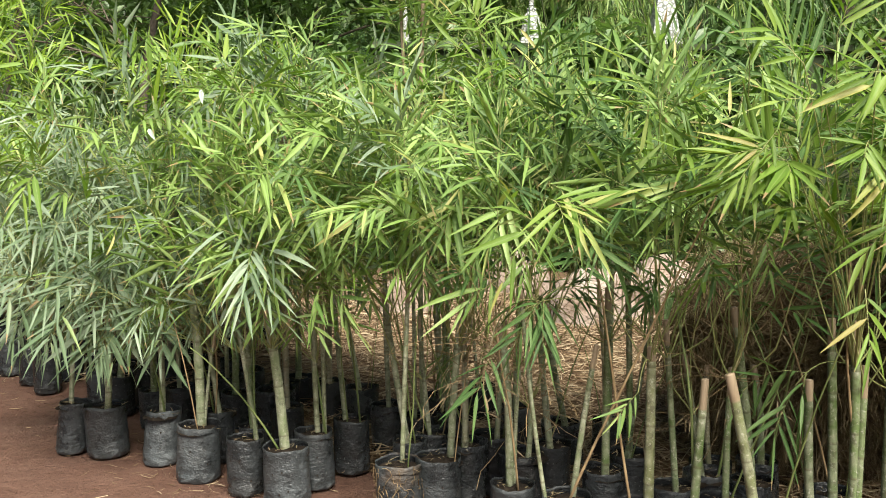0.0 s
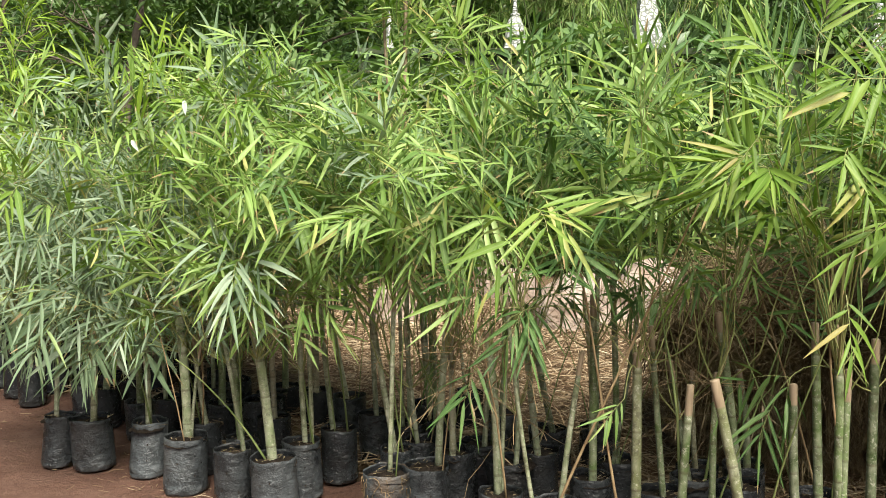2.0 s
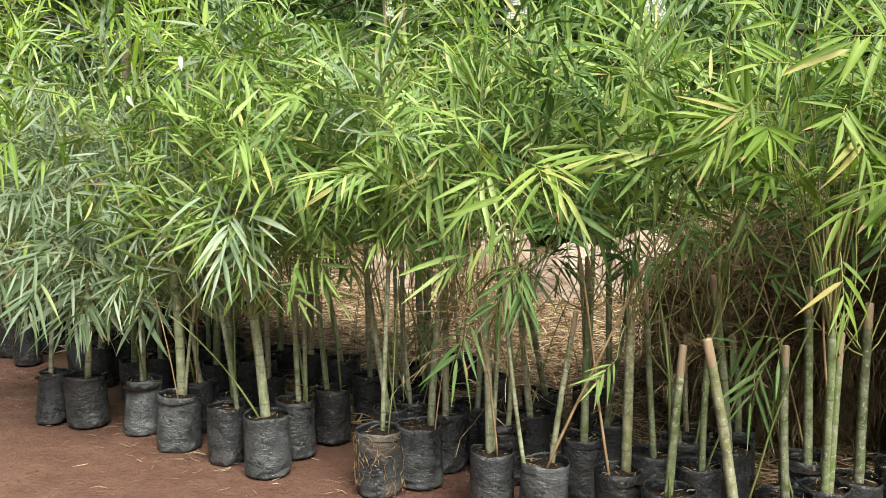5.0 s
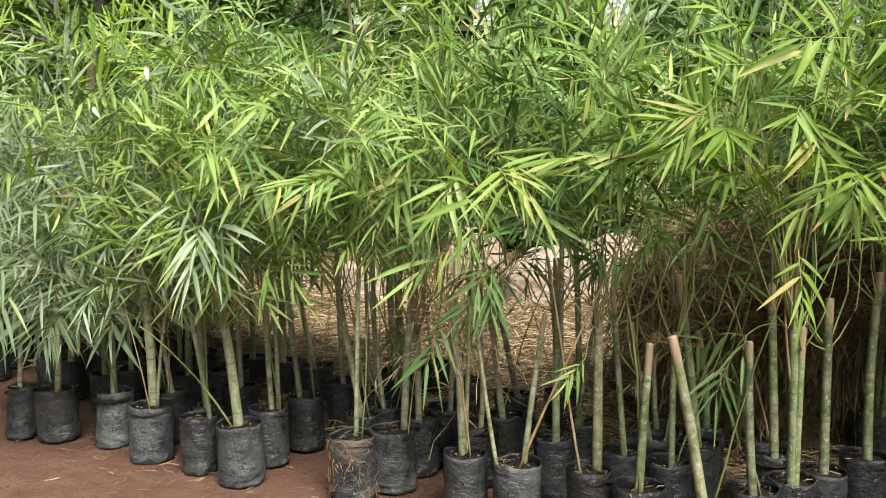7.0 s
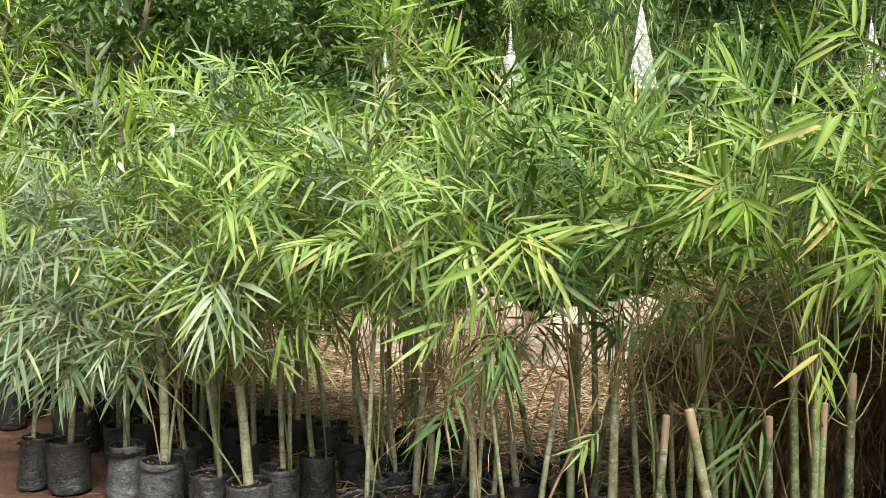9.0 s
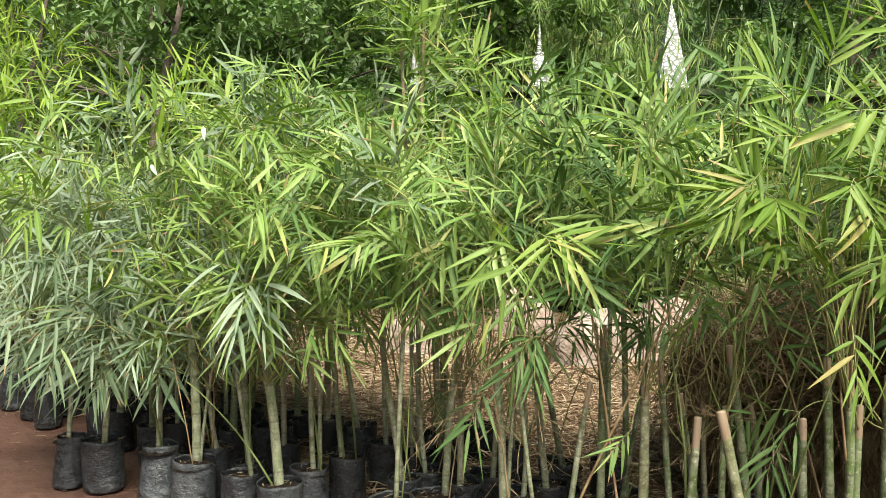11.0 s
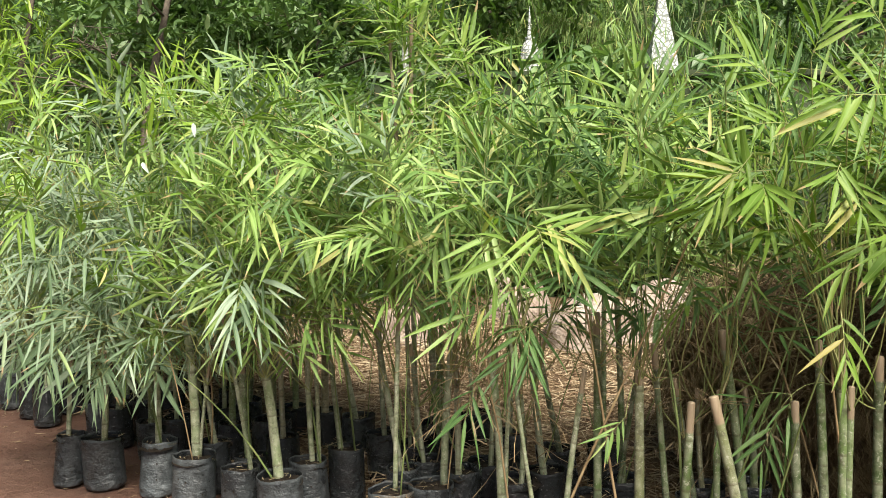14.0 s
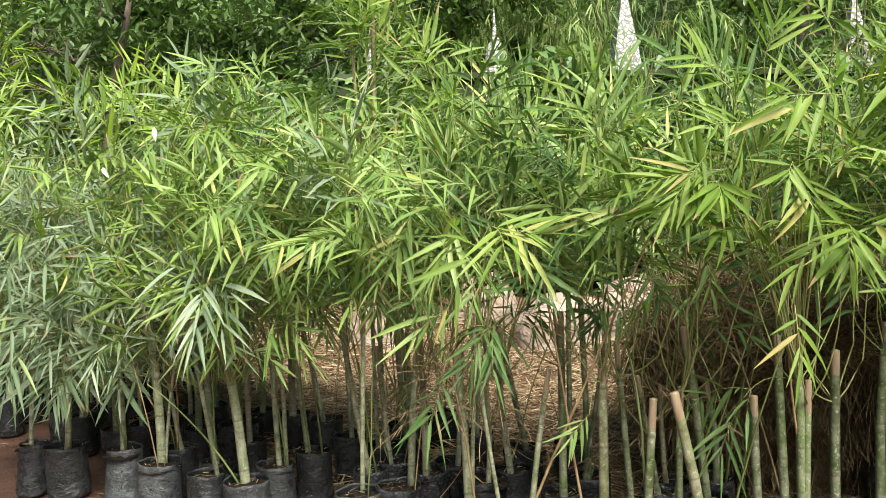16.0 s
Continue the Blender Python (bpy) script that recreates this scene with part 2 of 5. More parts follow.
CRUMB = simple("earth_crumb", [(0.3, (0.06, 0.032, 0.022)), (0.7, (0.14, 0.08, 0.056))], 25, 0.95, 0.1)


def straw_material():
    m = Mat("dry_straw", 0.7, 0.25)
    g = m.rand()
    m.color(m.ramp(g, [(0, (0.11, 0.065, 0.035)), (0.3, (0.21, 0.14, 0.08)), (0.7, (0.34, 0.255, 0.155)), (1, (0.48, 0.39, 0.26))]))
    return m.m


STRAW = straw_material()
DEADGRASS = simple("dead_grass", [(0.3, (0.065, 0.044, 0.022)), (0.5, (0.165, 0.122, 0.064)), (0.72, (0.38, 0.305, 0.175))], 9, 0.75, 0.2, 0.2)
STRAWBED = simple("straw_bed", [(0.3, (0.07, 0.043, 0.025)), (0.6, (0.18, 0.12, 0.07)), (0.8, (0.28, 0.20, 0.125))], 22, 0.9, 0.1, 1.0, 0.03)
STONE = simple("pale_stone", [(0.28, (0.13, 0.085, 0.06)), (0.44, (0.27, 0.205, 0.16)), (0.62, (0.40, 0.335, 0.28)), (0.8, (0.46, 0.41, 0.36))], 4.5, 0.9, 0.2, 0.9, 0.04, 8.0)


def crazed_white():
    """Old white glazed mosaic with dark joints."""
    m = Mat("white_mosaic", 0.5, 0.4)
    co = m.coord()
    v = m.node("ShaderNodeTexVoronoi")
    v.feature = "DISTANCE_TO_EDGE"
    v.inputs["Scale"].default_value = 17.0
    m.link(co, v.inputs["Vector"])
    joint = m.ramp(v.outputs[0], [(0.06, (1, 1, 1)), (0.17, (0, 0, 0))])
    col = m.mix(m.noise(6, 4, co), (0.36, 0.38, 0.36), (0.64, 0.64, 0.62))
    moss = m.ramp(m.noise(22, 6, co, 0.7), [(0.52, (0, 0, 0)), (0.66, (1, 1, 1))])
    col = m.mix(m.math("MULTIPLY", moss, 0.75), col, (0.10, 0.125, 0.08))
    m.color(m.mix(m.math("MULTIPLY", joint, 0.85), col, (0.06, 0.075, 0.05)))
    return m.m


WHITE = crazed_white()
OLDWALL = simple("weathered_wall", [(0.3, (0.02, 0.028, 0.014)), (0.6, (0.05, 0.065, 0.032)), (0.85, (0.12, 0.13, 0.09))], 2.5, 0.9, 0.2, 0.5, 0.02)


# ---- mesh tools ----
class Shape:
    """Gathers points and faces, and point values, for one mesh."""

    def __init__(self):
        self.v, self.f, self.a, self.starts = [], [], {}, []

    def tube(self, pts, radii, sides=5, cap=True, **values):
        """A round tube along pts; values: lists of a number for each of the pts."""
        pts = [Vector(p) for p in pts]
        start = len(self.v)
        self.starts.append((start, len(self.f)))
        ref = Vector((0.31, 0.22, 0.92))
        for i, p in enumerate(pts):
            d = (pts[min(i + 1, len(pts) - 1)] - pts[max(i - 1, 0)])
            d = d.normalized() if d.length > 1e-9 else Vector((0, 0, 1))
            if abs(d.dot(ref)) > 0.96:
                ref = Vector((1, 0.1, 0))
            u = d.cross(ref).normalized()
            w = d.cross(u)
            for k in range(sides):
                g = 2 * math.pi * k / sides
                self.v.append(p + (u * math.cos(g) + w * math.sin(g)) * radii[i])
                for key, vals in values.items():
                    self.a.setdefault(key, []).append(vals[i])
        for i in range(len(pts) - 1):
            for k in range(sides):
                a, b = start + i * sides + k, start + i * sides + (k + 1) % sides
                self.f.append((a, a + sides, b + sides, b))
        if cap:
            self.f.append(tuple(start + k for k in range(sides)))
            self.f.append(tuple(start + (len(pts) - 1) * sides + k for k in reversed(range(sides))))

    def mesh(self, name, material, smooth=True):
        me = bpy.data.meshes.new(name)
        me.from_pydata([tuple(p) for p in self.v], [], self.f)
        for key, vals in self.a.items():
            me.attributes.new(key, "FLOAT", "POINT").data.foreach_set("value", np.array(vals, np.float32))
        if smooth:
            me.polygons.foreach_set("use_smooth", [True] * len(me.polygons))
        me.materials.append(material)
        me.update()
        return me


def child(name, me, parent, m=None, label=""):
    ob = new(name, me)
    ob.parent = parent
    if m is not None:
        ob.matrix_basis = m
    return tagged(ob, label)


def limb(sh, root):
    """A branch with each of its side twigs as a piece of its own under it."""
    ends = sh.starts[1:] + [(len(sh.v), len(sh.f))]
    branch = None
    for (v0, f0), (v1, f1) in zip(sh.starts, ends):
        piece = Shape()
        piece.v = sh.v[v0:v1]
        piece.f = [tuple(i - v0 for i in f) for f in sh.f[f0:f1]]
        if branch is None:
            branch = child("branch", piece.mesh("branch", TWIG), root)
        else:
            child("twig", piece.mesh("twig", TWIG), branch)
    return branch


def bm_mesh(name, bm, material, smooth=True):
    me = bpy.data.meshes.new(name)
    bm.to_mesh(me)
    bm.free()
    if smooth:
        me.polygons.foreach_set("use_smooth", [True] * len(me.polygons))
    me.materials.append(material)
    return me


LONG = (np.array([0.0, 0.04, 0.14, 0.34, 0.64, 0.87, 1.0]), np.array([0.07, 0.22, 0.84, 1.0, 0.7, 0.28, 0.0]))
OVAL = (np.array([0.0, 0.12, 0.5, 0.85, 1.0]), np.array([0.05, 0.3, 1.0, 0.55, 0.0]))


def blades(name, leaves, material, outline=LONG, fold=0.22):
    """One mesh of folded, drooping leaf blades. leaves: rows of origin(3), direction(3), normal(3), length, width, droop, twist."""
    L = np.array(leaves, dtype=np.float64).reshape(-1, 13)
    o, d, n = L[:, 0:3], L[:, 3:6], L[:, 6:9]
    d = d / np.linalg.norm(d, axis=1, keepdims=True)
    n = n - (n * d).sum(1, keepdims=True) * d
    n = n / np.maximum(np.linalg.norm(n, axis=1, keepdims=True), 1e-6)
    w = np.cross(d, n)
    ln, wd, dr, tw = L[:, 9:10], L[:, 10:11], L[:, 11:12], L[:, 12:13]
    s_list, w_list = outline
    verts, along, across = [], [], []
    for s, prof in zip(s_list, w_list):
        c = o + d * ln * (s - 0.25 * np.abs(dr) * s * s) - np.array([0, 0, 1.0]) * ln * dr * s * s
        g = tw * s
        side = w * np.cos(g) + n * np.sin(g)
        up = n * np.cos(g) - w * np.sin(g)
        for k in (-1, 0, 1):
            verts.append(c + side * (k * 0.5 * wd * prof) + up * (abs(k) * fold * wd * prof))
            along.append(s)
            across.append(k)
    V = np.stack(verts, 1)
    count, per = V.shape[0], V.shape[1]
    faces = []
    for i in range(len(s_list) - 1):
        a = 3 * i
        faces += [(a, a + 1, a + 4, a + 3), (a + 1, a + 2, a + 5, a + 4)]
    F = (np.array(faces)[None] + (np.arange(count) * per)[:, None, None]).reshape(-1, 4)
    me = bpy.data.meshes.new(name)
    me.vertices.add(count * per)
    me.vertices.foreach_set("co", V.reshape(-1).astype(np.float32))
    me.loops.add(F.size)
    me.loops.foreach_set("vertex_index", F.reshape(-1).astype(np.int32))
    me.polygons.add(len(F))
    me.polygons.foreach_set("loop_start", np.arange(0, F.size, 4, dtype=np.int32))
    me.polygons.foreach_set("use_smooth", np.ones(len(F), bool))
    me.attributes.new("along", "FLOAT", "POINT").data.foreach_set("value", np.tile(np.array(along, np.float32), count))
    me.attributes.new("across", "FLOAT", "POINT").data.foreach_set("value", np.tile(np.array(across, np.float32), count))
    me.materials.append(material)
    me.update(calc_edges=True)
    return me


def leaf_frame(row):
    """The place of a single leaf whose mesh lies along +x with its face up."""
    o, d, n = Vector(row[0:3]), Vector(row[3:6]).normalized(), Vector(row[6:9])
    n = (n - d * n.dot(d)).normalized()
    y = n.cross(d)
    m = Matrix((d, y, n)).transposed().to_4x4()
    m.translation = o
    return m @ Matrix.Diagonal((row[9], row[10] * 8, row[9], 1))


BLADE = {}


def blade(kind, k):
    """One of five single-leaf meshes of a colour: a metre long, an eighth wide, to be scaled."""
    if (kind, k) not in BLADE:
        row = [0, 0, 0, 1, 0, 0, 0, 0, 1, 1.0, 0.125, 0.05 * k - 0.02, 0.35 * (k - 2)]
        BLADE[kind, k] = blades("leaf", [row], LEAF[kind])
    return BLADE[kind, k]


# ---- bamboo ----
def bend(rng, p, d, length, sag, steps, wander=0.05):
    """A path that starts at p along d and sags under its weight."""
    p, d = Vector(p), Vector(d).normalized()
    out = [p.copy()]
    for i in range(steps):
        d = d + Vector((rng.gauss(0, wander), rng.gauss(0, wander), -sag * (i + 1) / steps))
        d.normalize()
        p = p + d * (length / steps)
        out.append(p.copy())
    return out


def leafy_twig(rng, p, d, length, count, size, shape, leaves, spread=0.85, hang=0.25, r=0.0012, flat=None, limp=1.0):
    """A twig with leaves on both sides of it and one at its end."""
    pts = bend(rng, p, d, length, hang * 1.2, 4, 0.06)
    shape.tube(pts, [r * (1 - 0.12 * i) for i in range(len(pts))], 3, False)
    flat = (Vector(flat) if flat else Vector((rng.gauss(0, 0.5), rng.gauss(0, 0.5), 1))).normalized()
    for j in range(count):
        s = 0.15 + 0.85 * j / max(count - 1, 1)
        i = min(int(s * 4), 3)
        q = pts[i].lerp(pts[i + 1], min(s * 4 - i, 1))
        t = (pts[i + 1] - pts[i]).normalized()
        side = t.cross(flat).normalized() * (1 if j % 2 else -1)
        last = j == count - 1
        a = 0.1 if last else spread * rng.uniform(0.75, 1.25) * (1.15 - 0.5 * s)
        dd = (t * math.cos(a) + side * math.sin(a) + Vector((rng.gauss(0, 0.12), rng.gauss(0, 0.12), -hang * rng.uniform(0.3, 1.3)))).normalized()
        nn = flat + Vector((rng.gauss(0, 0.35), rng.gauss(0, 0.35), 0.4))
        ln = size * rng.uniform(0.65, 1.2) * (0.75 + 0.5 * math.sin(math.pi * min(s, 0.9)))
        leaves.append([*q, *dd, *nn, ln, ln * rng.uniform(0.066, 0.108), rng.uniform(-0.05, 0.32) * limp, rng.gauss(0, 0.5)])


def grow_shoot(rng, p, d, length, sag, size, leaves, thick=0.0026, bare=0.35, twigs=9, per=7, floor=0.0, hang=(-0.12, 0.3)):
    """One long shoot with twigs in bunches at its nodes: returns its mesh shape, and adds its leaves."""
    sh = Shape()
    k = rng.uniform(1.2, 3.6)
    pts = bend(rng, p, (d[0] * k, d[1] * k, d[2]), length * 0.2, -0.25, 3, 0.14)
    pts += bend(rng, pts[-1], (d[0] * 0.8, d[1] * 0.8, d[2]), length * 0.8, sag, 11, 0.085)[1:]
    sh.tube(pts, [thick * (1 - 0.72 * i / 14) for i in range(15)], 5, False)
    bunches = max(3, round(twigs / 2.2))
    for k in range(bunches):
        s = bare + (1 - bare) * (k + rng.uniform(0.2, 0.8)) / bunches
        i = min(int(s * 14), 13)
        q = pts[i].lerp(pts[i + 1], rng.random())
        if q.z < floor + rng.gauss(0, 0.13):
            continue
        t = (pts[i + 1] - pts[i]).normalized()
        g = rng.uniform(0, 2 * math.pi)
        for n in range(rng.choice((1, 2, 2, 3, 3))):
            g += rng.uniform(1.2, 2.8)
            u = t.orthogonal().normalized()
            u = u * math.cos(g) + t.cross(u) * math.sin(g)
            dd = t * rng.uniform(0.5, 1.0) + u * rng.uniform(0.5, 1.0) + Vector((0, 0, rng.uniform(-0.3, 0.3)))
            face = (u.x * 0.5 + rng.gauss(0, 0.6), u.y * 0.4 - 0.15 + rng.gauss(0, 0.6), 0.5)
            leafy_twig(rng, q, dd, rng.uniform(0.07, 0.26), max(3, per + rng.randint(-3, 2)), size * rng.uniform(0.75, 1.2), sh, leaves, rng.uniform(0.55, 1.0), rng.uniform(*hang), flat=face)
    t = (pts[-1] - pts[-2]).normalized()
    leafy_twig(rng, pts[-1], t, 0.12, per, size, sh, leaves, flat=(rng.gauss(0, 0.5), -0.6, 0.6))
    if pts[-1].z > 1.3:
        for _ in range(rng.randint(0, 2)):
            leafy_twig(rng, pts[rng.randint(9, 13)], (rng.gauss(0, 0.35), rng.gauss(0, 0.35), 1), rng.uniform(0.06, 0.2), 5, size * 1.15, sh, leaves, 0.45, -0.1, flat=(rng.gauss(0, 0.6), -1, 0.2), limp=0.5)
    return sh


def culm_shape(rng, base, top, r, dry_top=0.07, first=None):
    """A jointed bamboo culm with swollen nodes, sawn off and hollow at the top."""
    base, top = Vector(base), Vector(top)
    length = (top - base).length
    side = Vector((rng.gauss(0, 1), rng.gauss(0, 1), 0)) * 0.006
    node_at, z = [], first or rng.uniform(0.05, 0.12)
    while z < length - 0.03:
        node_at.append(z)
        z += rng.uniform(0.12, 0.24)
    stations = [(0.0, 1.06, 0.0, 0.0)]
    for z in node_at:
        stations += [(z - 0.026, 0.97, 0.0, 0.0), (z - 0.009, 0.97, 0.0, 1.0), (z - 0.006, 0.99, 0.0, 0.6), (z - 0.004, 1.035, 1.0, 0.0), (z - 0.002, 1.02, 1.0, 0.0), (z + 0.002, 1.05, 0.5, 0.0), (z + 0.005, 1.0, 0.0, 0.0), (z + 0.018, 0.98, 0.0, 0.0)]
    stations = [s for s in stations if s[0] < length - dry_top - 0.002]
    stations += [(length - dry_top, 0.96, 0.0, 0.0), (length - dry_top + 0.006, 0.96, 0.0, 0.0), (length - 0.002, 0.95, 0.0, 0.0), (length, 0.9, 0.0, 0.0), (length - 0.001, 0.62, 0.3, 0.0), (length - 0.035, 0.55, 1.0, 0.0)]
    pts, rad, ring, dry, bloom = [], [], [], [], []
    for k, (z, w, g, b) in enumerate(stations):
        s = z / length
        pts.append(base.lerp(top, s) + side * math.sin(math.pi * s) + Vector((0, 0, 0)))
        rad.append(r * w * (1 - 0.16 * s))
        ring.append(g)
        bloom.append(b)
        dry.append(1.0 if k >= len(stations) - 5 else 0.0)
    sh = Shape()
    sh.tube(pts[:-2], rad[:-2], 12, True, ring=ring[:-2], dry=dry[:-2], bloom=bloom[:-2])
    # the sawn end: an inner wall that goes down into the hollow
    sh.tube([pts[-3] + Vector((0, 0, 0.0015)), pts[-1]], [rad[-3] * 0.7, rad[-1]], 10, True, ring=[0.6, 1.0], dry=[1.0, 1.0], bloom=[0.0, 0.0])
    return sh, [base.lerp(top, z / length) for z in node_at]


def bag_skin(rng, r, h):
    """Returns a function for the place on a crinkled bag's wall, from the angle, the height and the width there."""
    ph = [rng.uniform(0, 6.28) for _ in range(6)]
    off = Vector((rng.uniform(0, 50), rng.uniform(0, 50), rng.uniform(0, 50)))
    lean = (rng.gauss(0, 0.05), rng.gauss(0, 0.05))

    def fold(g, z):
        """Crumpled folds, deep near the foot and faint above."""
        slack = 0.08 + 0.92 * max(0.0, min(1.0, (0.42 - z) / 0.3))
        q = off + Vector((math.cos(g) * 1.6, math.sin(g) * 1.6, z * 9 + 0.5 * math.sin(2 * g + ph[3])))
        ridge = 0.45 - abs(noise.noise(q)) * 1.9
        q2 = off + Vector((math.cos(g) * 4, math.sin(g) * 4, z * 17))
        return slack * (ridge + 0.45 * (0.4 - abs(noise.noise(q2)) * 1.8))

    def place(g, z, w):
        crease = 0.016 * math.sin(2 * g + ph[0] + 2 * z) + 0.006 * math.sin(5 * g + ph[1] - 3 * z) + 0.003 * math.sin(13 * g + ph[2])
        n = noise.noise(off + Vector((math.cos(g) * 2.2, math.sin(g) * 2.2, z * 3)))
        rr = r * w * (1 + crease + 0.012 * n + 0.085 * fold(g, z))
        rim = (0.0028 * math.sin(2 * g + ph[4]) + 0.0016 * math.sin(5 * g + ph[5]) + 0.001 * math.sin(11 * g)) * max(0.0, z - 0.6) / 0.4
        return Vector((rr * math.cos(g) + lean[0] * z * h, rr * math.sin(g) + lean[1] * z * h, z * h + rim + (0.002 if z == 0 else 0)))

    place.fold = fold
    return place


def bag_shape(place):
    """A plastic planting bag: tucked bottom, creased wall, uneven open rim turned inward."""
    sh = Shape()
    segs = 44
    prof = [(0.0, 0.78), (0.006, 0.87), (0.025, 0.93), (0.05, 0.965), (0.08, 0.98), (0.11, 0.99), (0.14, 0.995), (0.17, 1.0), (0.2, 1.0), (0.235, 1.0), (0.27, 1.0), (0.31, 1.0), (0.35, 1.0), (0.39, 1.0),
            (0.44, 1.0), (0.5, 1.0), (0.58, 1.0), (0.68, 1.0), (0.78, 1.0), (0.87, 0.997), (0.94, 0.995), (1.0, 1.0), (1.0005, 0.994), (0.96, 0.99), (0.78, 0.975)]
    for z, w in prof:
        for k in range(segs):
            sh.v.append(place(2 * math.pi * k / segs, z, w))
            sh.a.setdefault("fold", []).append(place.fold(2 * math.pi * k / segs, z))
            sh.a.setdefault("inner_shade", []).append(1.0 if w in (0.99, 0.975) and z > 0.7 else 0.0)
    for i in range(len(prof) - 1):
        for k in range(segs):
            a, b = i * segs + k, i * segs + (k + 1) % segs
            sh.f.append((a, b, b + segs, a + segs))
    sh.f.append(tuple(reversed(range(segs))))
    return sh


def hole_mesh():
    """A punched drain hole: a raised torn lip round a dark cup."""
    sh = Shape()
    for r, z in ((0.0032, 0.0), (0.0027, 0.0006), (0.0021, 0.0005), (0.0016, 0.0001)):
        for k in range(10):
            g = 2 * math.pi * k / 10
            sh.v.append(Vector((r * math.cos(g), r * math.sin(g) * 1.2, z)))
    for i in range(3):
        for k in range(10):
            a, b = i * 10 + k, i * 10 + (k + 1) % 10
            sh.f.append((a, b, b + 10, a + 10))
    sh.f.append(tuple(range(30, 40)))
    return sh.mesh("drain_hole", SOIL)


HOLE = []


def soil_shape(rng, r, z):
    sh = Shape()
    off = Vector((rng.uniform(0, 50), rng.uniform(0, 50), 0))
    rings, segs = 6, 20
    sh.v.append(Vector((0, 0, z + 0.012)))
    for i in range(1, rings + 1):
        for k in range(segs):
            g = 2 * math.pi * k / segs
            q = Vector((math.cos(g), math.sin(g), 0)) * (r * i / rings)
            sh.v.append(q + Vector((0, 0, z + 0.012 * noise.noise(off + q * 60) + 0.01 * (1 - i / rings))))
    for k in range(segs):
        sh.f.append((0, 1 + k, 1 + (k + 1) % segs))
    for i in range(rings - 1):
        for k in range(segs):
            a, b = 1 + i * segs + k, 1 + i * segs + (k + 1) % segs
            sh.f.append((a, a + segs, b + segs, b))
    return sh


def litter_shape(rng, r, z, count):
    """Bits of dead leaf and stalk lying on the soil."""
    rows = []
    for _ in range(count):
        g, q = rng.uniform(0, 6.28), r * math.sqrt(rng.random()) * 0.8
        a = rng.uniform(0, 6.28)
        rows.append([q * math.cos(g), q * math.sin(g), z + 0.016, math.cos(a), math.sin(a), rng.uniform(-0.05, 0.25), rng.gauss(0, 0.3), rng.gauss(0, 0.3), 1, rng.uniform(0.012, 0.05), rng.uniform(0.0015, 0.005), 0.05, rng.gauss(0, 0.6)])
    return rows


LABELS = {
    "blue": "bamboo sapling with grey-green leaves in a black plastic bag",
    "green": "leafy green bamboo sapling in a black plastic nursery bag",
    "yellow": "bamboo sapling with yellow-green leaves in a black plastic bag",
    "lime": "bamboo sapling with bright lime leaves in a black plastic bag",
    "deep": "dark green bamboo sapling in a black plastic nursery bag",
}


